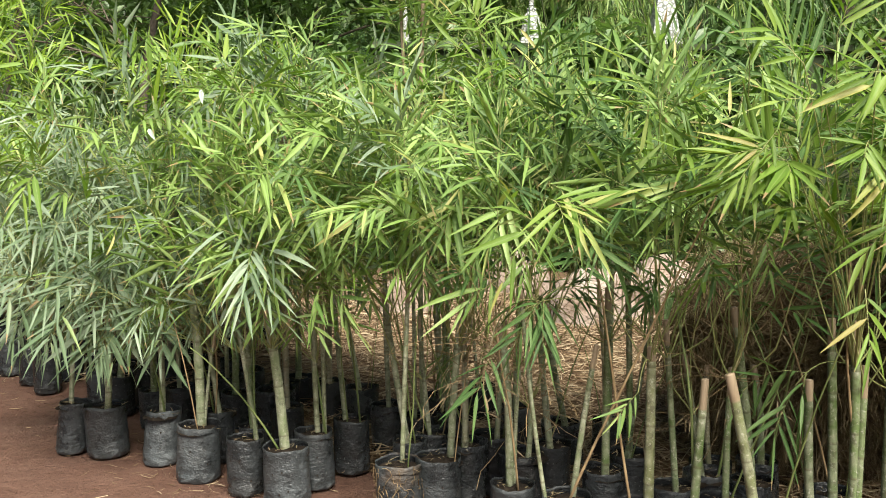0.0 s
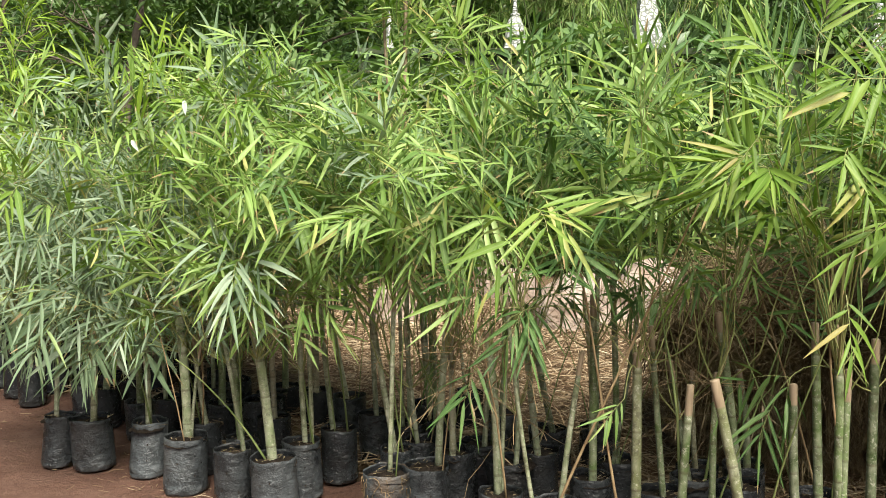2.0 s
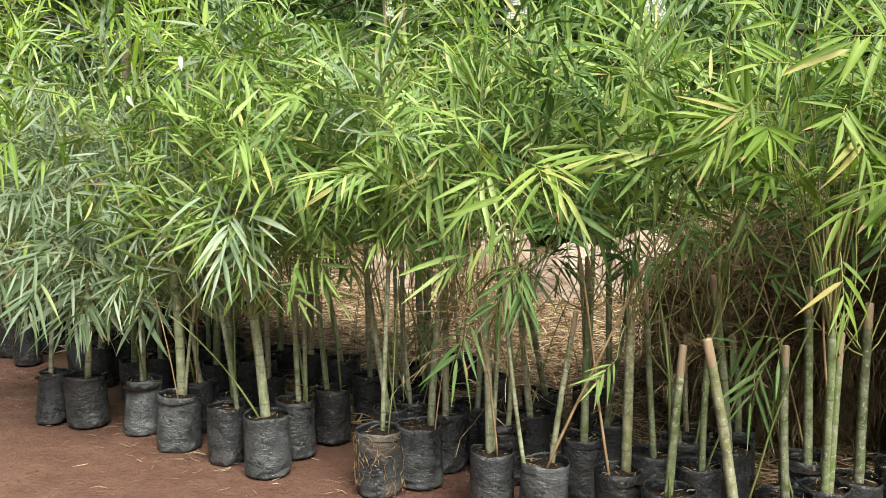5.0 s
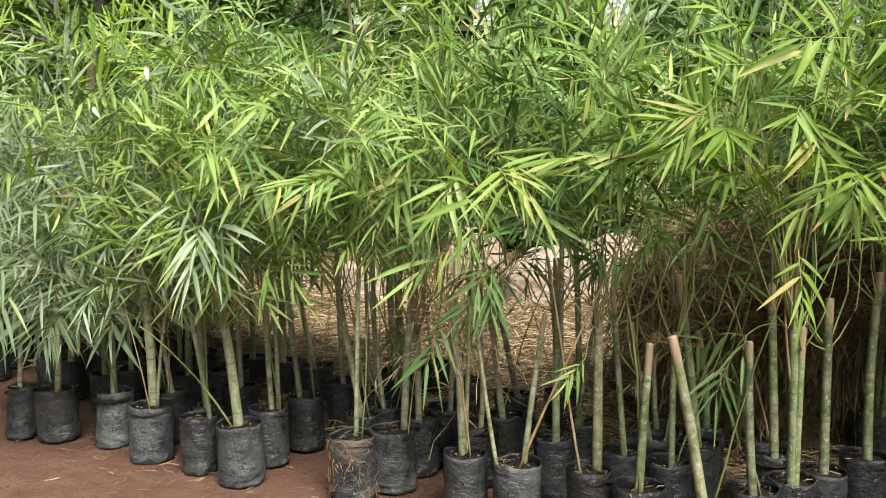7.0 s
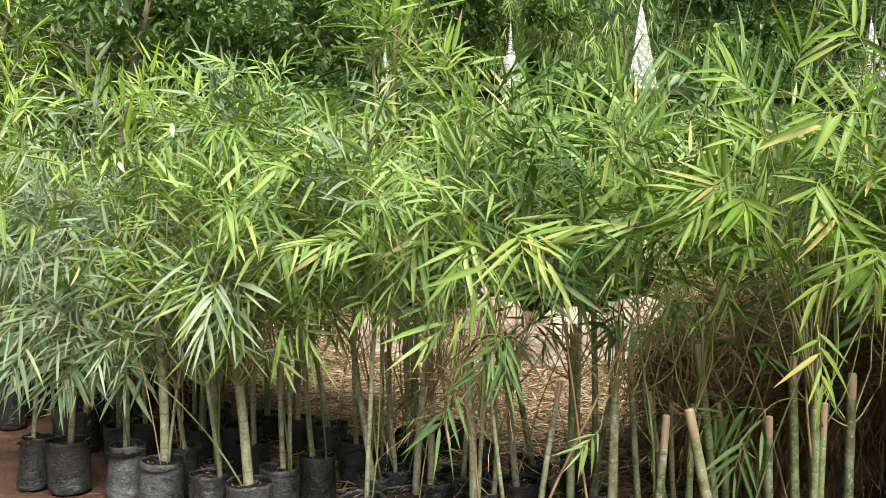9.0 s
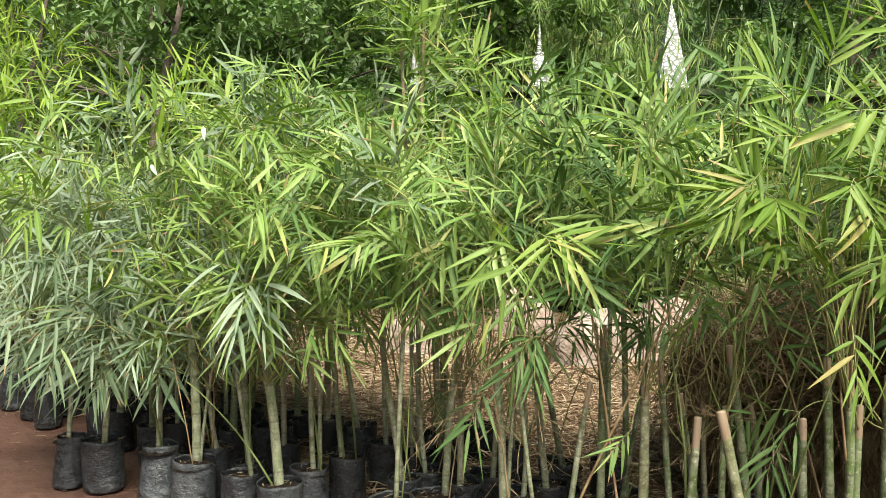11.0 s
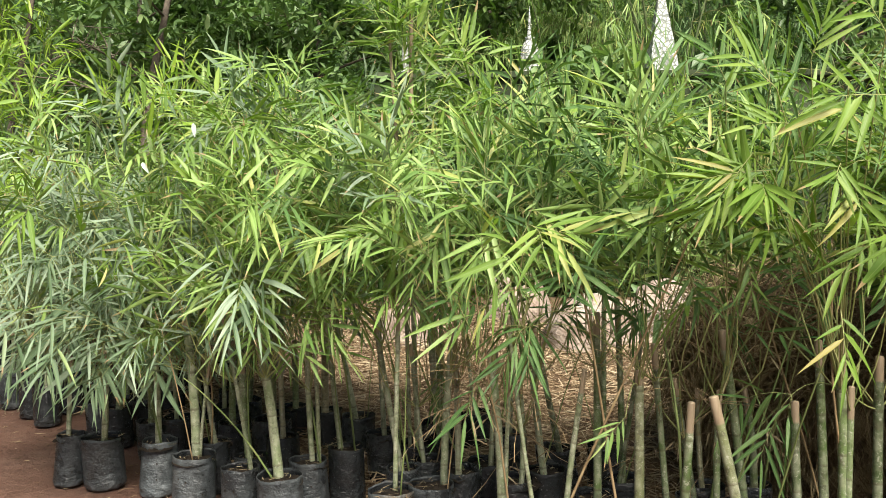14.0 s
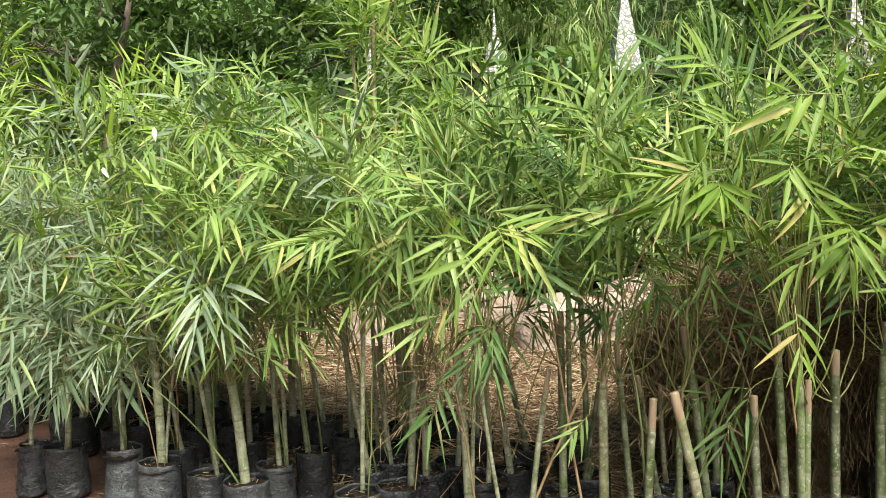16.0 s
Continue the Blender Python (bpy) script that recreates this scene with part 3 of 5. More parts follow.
def bamboo(seed, x, y, bag=0.155, high=0.215, culms=((0.0, 0.0, 0.0, 0.0, 0.7, 0.016),), kind="green", shoots=5, tall=1.65, size=0.13,
           single=0, muddy=False, sprays=(), lean=(0.0, -0.1), per=7, low=0.48, dead=0, hangers=0, floor=0.8, stems=0, thick=14, wide=1.0, group="potted bamboo saplings"):
    """A bamboo sapling in its bag. culms: base dx, dy, top dx, dy, top z, radius. sprays: twigs at known places.
    single: how many leaves are pieces of their own."""
    rng = random.Random(seed)
    root = tagged(new("bamboo_sapling"), LABELS[kind], "potted plant", group)
    root.location = (x, y, 0)
    r = bag / 2
    skin = bag_skin(rng, r, high)
    # front-left bags take the lit film, the rest the shaded one
    bag_part = child("bag", bag_shape(skin).mesh("bag", MUDDY if muddy else LITBAG if single and x < 0.5 else SHADEBAG), root, label="muddy torn black plastic bag" if muddy else "")
    if single:
        HOLE[:] = HOLE or [hole_mesh()]
        for k in range(5):
            g, z = -2.7 + 0.75 * (k % 3) + rng.uniform(-0.3, 0.3) + 0.4 * (k // 3), (0.34, 0.62)[k // 3] + rng.uniform(-0.05, 0.05)
            q = skin(g, z, 1.01)
            out = Vector((math.cos(g), math.sin(g), 0))
            up = Vector((0, 0, 1))
            m = Matrix((up.cross(out), up, out)).transposed().to_4x4()
            m.translation = q
            child("drain_hole", HOLE[0], bag_part, m)
    child("soil", soil_shape(rng, r * 0.975, high - 0.024).mesh("soil", SOIL), root)
    child("litter", blades("litter", litter_shape(rng, r, high - 0.024, 13), LEAF["dry"]), root)["kind"] = "stuff"
    if muddy:
        roots = Shape()
        for _ in range(70):
            g, z = rng.uniform(0, 6.28), rng.uniform(0.25, 1.0)
            pts = []
            for k in range(7):
                pts.append(skin(g, max(z, 0.03), 1.03) + Vector((math.cos(g), math.sin(g), 0)) * rng.uniform(0, 0.006))
                g, z = g + rng.gauss(0, 0.09), z - rng.uniform(-0.02, 0.1)
            roots.tube(pts, [rng.uniform(0.0006, 0.0014)] * 7, 3, False)
        child("root_mat", roots.mesh("root_mat", DEADTWIG), root, label="fine tan roots spilling over the torn bag")["kind"] = "stuff"
    starts = []
    for bx, by, tx, ty, tz, cr in culms:
        sh, nodes = culm_shape(rng, (bx, by, high - 0.05), (tx, ty, tz), cr, 0.7 if tz > 1.8 else rng.uniform(0.03, 0.1))
        child("culm", sh.mesh("culm", WAXED_LIT_CULM if x < 0.45 and seed < 100 else CULM), root)
        top = Vector((tx, ty, tz))
        starts += [(n, cr) for n in nodes if n.z > low] or [(nodes[-1], cr)]
    for _ in range(stems):
        g, q = rng.uniform(0, 6.28), r * rng.uniform(0.3, 0.75)
        foot = Vector((q * math.cos(g), q * math.sin(g), high - 0.05))
        thin = Shape()
        path = bend(rng, foot, (rng.gauss(0, 0.22), rng.gauss(0, 0.18), 1), rng.uniform(0.5, 1.05), rng.uniform(-0.05, 0.12), 8, 0.035)
        w = rng.uniform(0.0022, 0.0052)
        thin.tube(path, [w * (1 - 0.06 * i) for i in range(9)], 6, True)
        withered = rng.random() < 0.3
        child("stem", thin.mesh("stem", DEADTWIG if withered else STEM), root, label="withered tan side stem" if withered else "")
    joined, second, twigs, pieces = [], [], Shape(), 0
    for k in range(shoots):
        p, cr = starts[(k * 7 + rng.randint(0, 2)) % len(starts)] if k else starts[-1]
        g = 2 * math.pi * (k + rng.uniform(-0.3, 0.3)) / max(shoots, 1) + seed
        out = rng.uniform(0.12, 0.55)
        d = Vector((math.cos(g) * out + lean[0], math.sin(g) * out + lean[1], 1))
        length = (tall - p.z) * rng.uniform(0.72, 1.12)
        mine = []
        sh = grow_shoot(rng, p, d, length, rng.uniform(0.05, 0.22), size, mine, bare=rng.uniform(0.18, 0.35), twigs=max(6, int(length * thick)), per=per, floor=floor, hang=(0.0, 0.5) if kind == "blue" else (-0.15, 0.3))
        for row in mine:
            row[10] *= wide
        front = d.y < 0.05 and pieces < single
        if front:
            branch = limb(sh, root)
            for row in mine:
                child("leaf", blade(kind, rng.randint(0, 4)), branch, leaf_frame(row))
            pieces += len(mine)
        else:
            for f in sh.f:
                twigs.f.append(tuple(i + len(twigs.v) for i in f))
            twigs.v += sh.v
            (second if k % 5 == 3 else joined).extend(mine)
    for k in range(hangers):
        p, cr = starts[rng.randrange(len(starts))]
        d = Vector((rng.uniform(-0.8, 0.8), rng.uniform(-0.45, 0.5), rng.uniform(0.3, 0.9)))
        mine = []
        sh = grow_shoot(rng, p, d, rng.uniform(0.4, 0.75), rng.uniform(0.2, 0.36), size, mine, bare=0.25, twigs=6, per=per, floor=max(floor - 0.1, 0.36), hang=(0.1, 0.5))
        if k > 1 or not single:
            for f in sh.f:
                twigs.f.append(tuple(i + len(twigs.v) for i in f))
            twigs.v += sh.v
            joined.extend(mine)
            continue
        branch = limb(sh, root)
        for row in mine:
            child("leaf", blade(kind, rng.randint(0, 4)), branch, leaf_frame(row))
    for p, d, length, count, leaf_size, spread, hang in sprays:
        mine, sh = [], Shape()
        q = Vector(p) - Vector((x, y, 0))
        src, cr = min(starts, key=lambda s: (s[0] - q).length + abs(s[0].z - q.z) * 0.5)
        mid = src.lerp(q, 0.55) + Vector((0, 0, 0.10))
        arc = [src.lerp(mid, s).lerp(mid.lerp(q, s), s) for s in [i / 8 for i in range(9)]]
        sh.tube(arc, [0.0028 - 0.00018 * i for i in range(9)], 5, False)
        leafy_twig(rng, q, d, length, count, leaf_size, sh, mine, spread, hang * 0.5, 0.0014, (0.1, -1, 0.35), 0.3)
        for row in mine:
            row[10] *= wide
        branch = limb(sh, root)
        for row in mine:
            child("leaf", blade(kind, rng.randint(0, 4)), branch, leaf_frame(row))
    if twigs.f:
        child("twig_mass", twigs.mesh("twig_mass", TWIG), root)["kind"] = "stuff"
    if joined:
        tagged(child("foliage", blades("foliage", joined, LEAF[kind]), root), kind="stuff")
    if second:
        tagged(child("foliage", blades("foliage", second, LEAF[{"blue": "green", "green": "blue" if x < 0.1 else "yellow", "yellow": "green", "lime": "yellow", "deep": "green"}[kind]]), root), kind="stuff")
    if dead:
        mine, sh = [], Shape()
        for k in range(dead):
            p, cr = starts[rng.randrange(len(starts))]
            g = rng.uniform(0, 6.28)
            pts = bend(rng, p, (math.cos(g), math.sin(g), rng.uniform(-0.5, 1.6)), rng.uniform(0.15, 0.45), 0.15, 6, 0.3)
            sh.tube(pts, [0.0011] * 7, 3, False)
            for j in range(rng.randint(0, 3)):
                q = pts[rng.randint(2, 6)]
                dd = Vector((rng.gauss(0, 0.7), rng.gauss(0, 0.7), -0.6))
                mine.append([*q, *dd, rng.gauss(0, 1), rng.gauss(0, 1), 0.5, rng.uniform(0.04, 0.09), rng.uniform(0.003, 0.007), 0.1, rng.gauss(0, 1)])
        child("dead_brush", sh.mesh("dead_brush", DEADTWIG), root)["kind"] = "stuff"
        child("dead_foliage", blades("dead_foliage", mine, LEAF["dry"]), root)["kind"] = "stuff"
    return root


# ---- ground ----
def flat_noise(x, y):
    return 0.012 * noise.noise(Vector((x * 1.7, y * 1.7, 3.1))) + 0.005 * noise.noise(Vector((x * 7, y * 7, 1.3)))


def ground():
    """One sheet of red earth to the horizon, fine near the plants and coarse far off."""
    xs = sorted({*[round(-5 + 0.08 * i, 3) for i in range(126)], *[-6, -8, -11, -16, -25, -45, -90, -200, -600, -2000], *[6, 8, 11, 16, 25, 45, 90, 200, 600, 2000]})
    ys = sorted({*[round(-1 + 0.08 * i, 3) for i in range(115)], *[-2, -4, -8, -16, -40, -120, -500, -2000], *[9, 11, 14, 18, 25, 45, 90, 200, 600, 2000]})
    sh = Shape()
    for yy in ys:
        for xx in xs:
            near = abs(xx) < 5.2 and -1.1 < yy < 8.3
            sh.v.append(Vector((xx, yy, flat_noise(xx, yy) - 0.006 if near else -0.006)))
    w = len(xs)
    for j in range(len(ys) - 1):
        for i in range(w - 1):
            a = j * w + i
            sh.f.append((a, a + 1, a + w + 1, a + w))
    return tagged(new("ground", sh.mesh("ground", EARTH)), "damp red-brown bare earth", "ground", kind="structure")


ground()


def strands(name, rng, count, place, long, thick, material, droop=0.1):
    """Loose dry stalks: thin three-sided straws in one mesh."""
    V, F = [], []
    for _ in range(count):
        p, d = place(rng)
        ln = rng.uniform(*long)
        d = Vector(d).normalized()
        u = d.orthogonal().normalized()
        w = d.cross(u)
        r = rng.uniform(*thick)
        mid = p + d * ln * 0.5 + Vector((rng.gauss(0, 0.06), rng.gauss(0, 0.06), rng.gauss(0, 0.05))) * ln
        end = p + d * ln + Vector((0, 0, -droop * ln))
        b = len(V)
        for q, rr in ((p, r), (mid, r), (end, r * 0.5)):
            for g in (0, 2.1, 4.2):
                V.append(q + (u * math.cos(g) + w * math.sin(g)) * rr)
        for k in (0, 3):
            for i in range(3):
                j = (i + 1) % 3
                F.append((b + k + i, b + k + j, b + k + 3 + j, b + k + 3 + i))
    sh = Shape()
    sh.v, sh.f = V, F
    return new(name, sh.mesh(name, material))


def straw_height(x, y):
    """The mulch bed behind the saplings: rises a little to the back."""
    line = max(3.02 - 0.5 * x if x > -0.75 else 3.4 - 1.12 * (x + 0.75), 2.3)
    s = min(max((y - line - 0.3) / 1.0, 0), 1)
    return -0.03 + 0.03 * min(s * 8, 1) + s * (0.05 + 0.07 * noise.noise(Vector((x * 1.1, y * 1.1, 7))) + 0.03 * (y - 3.4))


def straw_bed():
    sh = Shape()
    nx, ny = 90, 60
    for j in range(ny + 1):
        for i in range(nx + 1):
            x, y = -4.5 + 9.5 * i / nx, 3.3 + 5.7 * j / ny
            edge = min(i, nx - i, j, ny - j) == 0
            sh.v.append(Vector((x, y, -0.03 if edge else 0.012 + straw_height(x, y) + 0.012 * noise.noise(Vector((x * 9, y * 9, 2))))))
    for j in range(ny):
        for i in range(nx):
            a = j * (nx + 1) + i
            sh.f.append((a, a + 1, a + nx + 2, a + nx + 1))
    tagged(new("straw_bed", sh.mesh("straw_bed", STRAWBED)), "matted layer of old straw mulch over earth", "mulch", kind="structure")

    def place(rng):
        x = rng.uniform(-2.2, 3.4)
        line = max(3.02 - 0.5 * x if x > -0.75 else 3.4 - 1.12 * (x + 0.75), 2.3)
        y = line + 0.35 + 4.3 * rng.random() ** 1.2
        g = rng.uniform(0, 6.28)
        return Vector((x, y, straw_height(x, y) + rng.uniform(0.012, 0.05))), (math.cos(g), math.sin(g), rng.uniform(-0.1, 0.35))

    tagged(strands("straw", random.Random(5), 30000, place, (0.04, 0.22), (0.0012, 0.0042), STRAW), "pale dry straw stalks strewn over the ground", "straw", kind="stuff")


straw_bed()


def edge_litter():
    """Scattered stalks on the bare earth in front of the bags."""
    def place(rng):
        x = rng.uniform(-3.4, 1.2)
        line = 3.0 - 0.42 * x if x > -0.9 else 3.35 - 1.2 * (x + 0.9)
        y = line - abs(rng.gauss(0, 0.28)) + 0.05
        g = rng.uniform(0, 6.28)
        return Vector((x, y, flat_noise(x, y) + 0.001)), (math.cos(g), math.sin(g), 0.02)

    tagged(strands("stalks", random.Random(8), 420, place, (0.01, 0.07), (0.0006, 0.0016), STRAW, 0.0), "scattered dry straw bits on red earth", "straw", kind="stuff")

    rng = random.Random(9)
    sh = Shape()
    for _ in range(5200):
        x = rng.uniform(-3.6, 1.2)
        line = 3.0 - 0.42 * x if x > -0.9 else 3.35 - 1.2 * (x + 0.9)
        y = line + 0.05 - 1.3 * rng.random() ** 2.6
        r = 0.0009 + 0.0042 * rng.random() ** 4
        b = len(sh.v)
        c = Vector((x, y, flat_noise(x, y) - 0.005 + r * 0.4))
        for d in ((1, 0, 0), (0, 1, 0), (-1, 0, 0), (0, -1, 0), (0, 0, 0.8), (0, 0, -0.8)):
            sh.v.append(c + Vector(d) * r * rng.uniform(0.6, 1.3))
        for k in range(4):
            sh.f.append((b + k, b + (k + 1) % 4, b + 4))
            sh.f.append((b + (k + 1) % 4, b + k, b + 5))
    tagged(new("soil_crumbs", sh.mesh("soil_crumbs", CRUMB)), "small crumbs of brown earth", "earth", kind="stuff")


edge_litter()


# ---- pale boulders and the heap of dead grass behind ----
def boulder(seed, x, y, sx, sy, sz, turn=0.0):
    rng = random.Random(seed)
    bm = bmesh.new()
    bmesh.ops.create_icosphere(bm, subdivisions=4, radius=1.0)
    cuts = []
    for _ in range(11):
        n = Vector((rng.gauss(0, 1), rng.gauss(0, 1), rng.gauss(0, 0.8))).normalized()
        cuts.append((n, rng.uniform(0.62, 0.86)))
    off = Vector((seed * 3.1, seed * 1.7, 0))
    for v in bm.verts:
        for n, h in cuts:
            over = v.co.dot(n) - h
            if over > 0:
                v.co -= n * over * 0.93
        v.co *= 1 + 0.10 * noise.noise(v.co * 1.9 + off) + 0.05 * noise.noise(v.co * 4.5 + off) + 0.02 * noise.noise(v.co * 11 + off)
        v.co = Vector((v.co.x * sx, v.co.y * sy, max(v.co.z * sz + sz * 0.6, 0)))
    ob = new("boulder", bm_mesh("boulder", bm, STONE))
    ob.matrix_basis = pose(x, y, 0.02, 0, 0, turn)
    return tagged(ob, "pale pinkish cream boulder with flat broken faces", "rock", "garden boulders")


boulder(1, 1.24, 6.1, 0.40, 0.34, 0.33, 10)
boulder(2, 1.86, 6.75, 0.46, 0.34, 0.34, 60)
boulder(3, 0.74, 7.3, 0.34, 0.28, 0.36, 140)
boulder(6, -0.12, 6.4, 0.30, 0.24, 0.26, 200)


HEAP = (1.66, 3.5)


def heap_point(g, s):
    """The heap's outside by the angle and by s, from 0 at its foot to 1 at the crown: a shaggy dome that overhangs a hollow foot."""
    z = (0.0, 0.16, 0.32, 0.45, 0.54, 0.65, 0.77, 0.86, 0.91)
    w = (0.36, 0.34, 0.36, 0.46, 0.58, 0.60, 0.50, 0.30, 0.0)
    i = min(int(s * 8), 7)
    f = s * 8 - i
    lump = 1 + 0.16 * noise.noise(Vector((math.cos(g) * 1.6, math.sin(g) * 1.6, s * 2.2)))
    r = (w[i] + (w[i + 1] - w[i]) * f) * lump
    return Vector((HEAP[0] + r * math.cos(g), HEAP[1] + r * math.sin(g) * 0.9, (z[i] + (z[i + 1] - z[i]) * f) * (0.94 + 0.06 * lump) - 0.02))


def grass_heap():
    root = tagged(new("dead_grass_heap"), "tall shaggy heap of dead brown grass and bamboo trimmings", "heap")
    sh = Shape()
    n, rings = 56, 26
    for j in range(rings + 1):
        for i in range(n):
            p = heap_point(2 * math.pi * i / n, j / rings)
            sh.v.append(p + Vector((0.02 * noise.noise(p * 13), 0.02 * noise.noise(p * 11), 0)))
    for j in range(rings):
        for i in range(n):
            a, b = j * n + i, j * n + (i + 1) % n
            sh.f.append((a, b, b + n, a + n))
    child("core", sh.mesh("core", STRAWBED), root)

    def place(rng):
        g, s = rng.uniform(0, 6.28), 1 - rng.random() ** 0.8
        p = heap_point(g, min(s, 0.985))
        out = Vector((math.cos(g), math.sin(g), 0))
        across = Vector((-math.sin(g), math.cos(g), 0))
        d = across * rng.gauss(0, 0.8) + out * rng.uniform(-0.1, 0.45) + Vector((0, 0, rng.gauss(-0.35, 0.7)))
        return p + out * rng.uniform(-0.03, 0.02), d

    st = strands("dead_grass", random.Random(11), 21000, place, (0.07, 0.36), (0.0011, 0.003), DEADGRASS, 0.25)
    st.parent = root
    tagged(st, kind="stuff")


grass_heap()


# ---- the temple wall with its white spires ----
def temple_wall():
    bm = bmesh.new()
    bmesh.ops.create_cube(bm, size=1.0)
    bmesh.ops.scale(bm, vec=(14, 0.4, 2.72), verts=bm.verts)
    bmesh.ops.translate(bm, vec=(6.4, 11.15, 1.36), verts=bm.verts)
    bmesh.ops.subdivide_edges(bm, edges=[e for e in bm.edges if e.calc_length() > 5], cuts=60, use_grid_fill=True)
    for v in bm.verts:
        v.co.y += 0.015 * noise.noise(v.co * 1.5)
    wall = tagged(new("wall_temple", bm_mesh("wall_temple", bm, OLDWALL, False)), "dark weathered masonry wall", "wall", kind="structure")
    bm = bmesh.new()
    bmesh.ops.create_cube(bm, size=1.0)
    bmesh.ops.scale(bm, vec=(14.1, 0.56, 0.09), verts=bm.verts)
    bmesh.ops.bevel(bm, geom=bm.edges, offset=0.015, segments=2, affect="EDGES")
    bmesh.ops.translate(bm, vec=(6.4, 11.15, 2.768), verts=bm.verts)
    child("coping", bm_mesh("coping", bm, OLDWALL, False), wall)


temple_wall()


def turned(profile, sides, material, name, square=False):
    sh = Shape()
    for r, z in profile:
        for k in range(sides):
            g = 2 * math.pi * (k + 0.5) / sides
            q = r / math.cos(math.pi / 4) if square else r
            sh.v.append(Vector((q * math.cos(g), q * math.sin(g), z)))
    for i in range(len(profile) - 1):
        for k in range(sides):
            a, b = i * sides + k, i * sides + (k + 1) % sides
            sh.f.append((a, b, b + sides, a + sides))
    sh.f.append(tuple(range((len(profile) - 1) * sides, len(profile) * sides)))
    return sh.mesh(name, material, not square)


def spire(x, tall, bell, wide=1.0):
    """A small white stupa: square plinth, body and a ringed spire."""
    root = tagged(new("stupa_finial"), "small white painted stupa spire on the wall top", "stupa", "white stupas on the wall")
    root.location = (x, 11.15, 2.812)
    root.scale = (wide, wide, 1)
    if bell:
        child("plinth", turned([(0.15, 0), (0.15, 0.05), (0.135, 0.06), (0.135, 0.10)], 4, WHITE, "plinth", True), root)
        prof = [(0.13, 0.10), (0.132, 0.16), (0.12, 0.24), (0.105, 0.32), (0.08, 0.39), (0.05, 0.43), (0.06, 0.445), (0.06, 0.46), (0.036, 0.47)]
        child("bell", turned(prof, 20, WHITE, "bell"), root)
        z0, r0 = 0.47, 0.036
        prof, n = [], 12
        for i in range(n):
            r, step = r0 * (1 - 0.88 * i / n), (tall - z0) / n
            z = z0 + step * i
            prof += [(r, z), (r, z + step * 0.6), (r * 0.84, z + step * 0.65), (r * 0.84, z + step * 0.98)]
        child("spire", turned(prof + [(0.006, tall), (0.002, tall + 0.05)], 14, WHITE, "spire"), root)
        return
    child("plinth", turned([(0.195, 0), (0.195, 0.05), (0.18, 0.055), (0.18, 0.09)], 4, WHITE, "plinth", True), root)
    prof, n = [], 9
    for i in range(n):
        s0, s1 = i / n, (i + 1) / n
        r = 0.172 * (1 - s0) ** 0.9
        prof += [(r, 0.09 + (tall - 0.09) * s0), (0.172 * (1 - s1) ** 0.9 * 1.03 + 0.003, 0.09 + (tall - 0.09) * (s1 - 0.012))]
    child("spire", turned(prof + [(0.004, tall + 0.05)], 4, WHITE, "spire", True), root)


spire(-0.22, 0.58, True, 0.35)
spire(1.36, 0.80, True)
spire(3.03, 1.14, False)
spire(6.05, 1.0, False)

# ---- trees behind ----
def oval_leaves(rng, centre, radius, count, size, leaves, flat=0.5, width=0.4):
    for _ in range(count):
        v = Vector((rng.gauss(0, 1), rng.gauss(0, 1), rng.gauss(0, 1)))
        v = v.normalized() * radius * rng.random() ** 0.5
        d = Vector((rng.gauss(0, 1), rng.gauss(0, 1), rng.gauss(-0.3, 0.6)))
        ln = size * rng.uniform(0.6, 1.25)
        leaves.append([*(centre + v), *d, rng.gauss(0, flat), rng.gauss(0, flat), 1, ln, ln * width, rng.uniform(0, 0.3), rng.gauss(0, 0.3)])


def rosette(rng, p, size, leaves, count=9, width=0.24):
    """A whorl of drooping leaves at a twig's end."""
    g0 = rng.uniform(0, 6.28)
    for k in range(count):
        g = g0 + 2.4 * k
        d = Vector((math.cos(g), math.sin(g), rng.uniform(-0.9, 0.5)))
        ln = size * rng.uniform(0.6, 1.1)
        leaves.append([*p, *d, 0, 0, 1, ln, ln * width, rng.uniform(0.1, 0.5), rng.gauss(0, 0.3)])


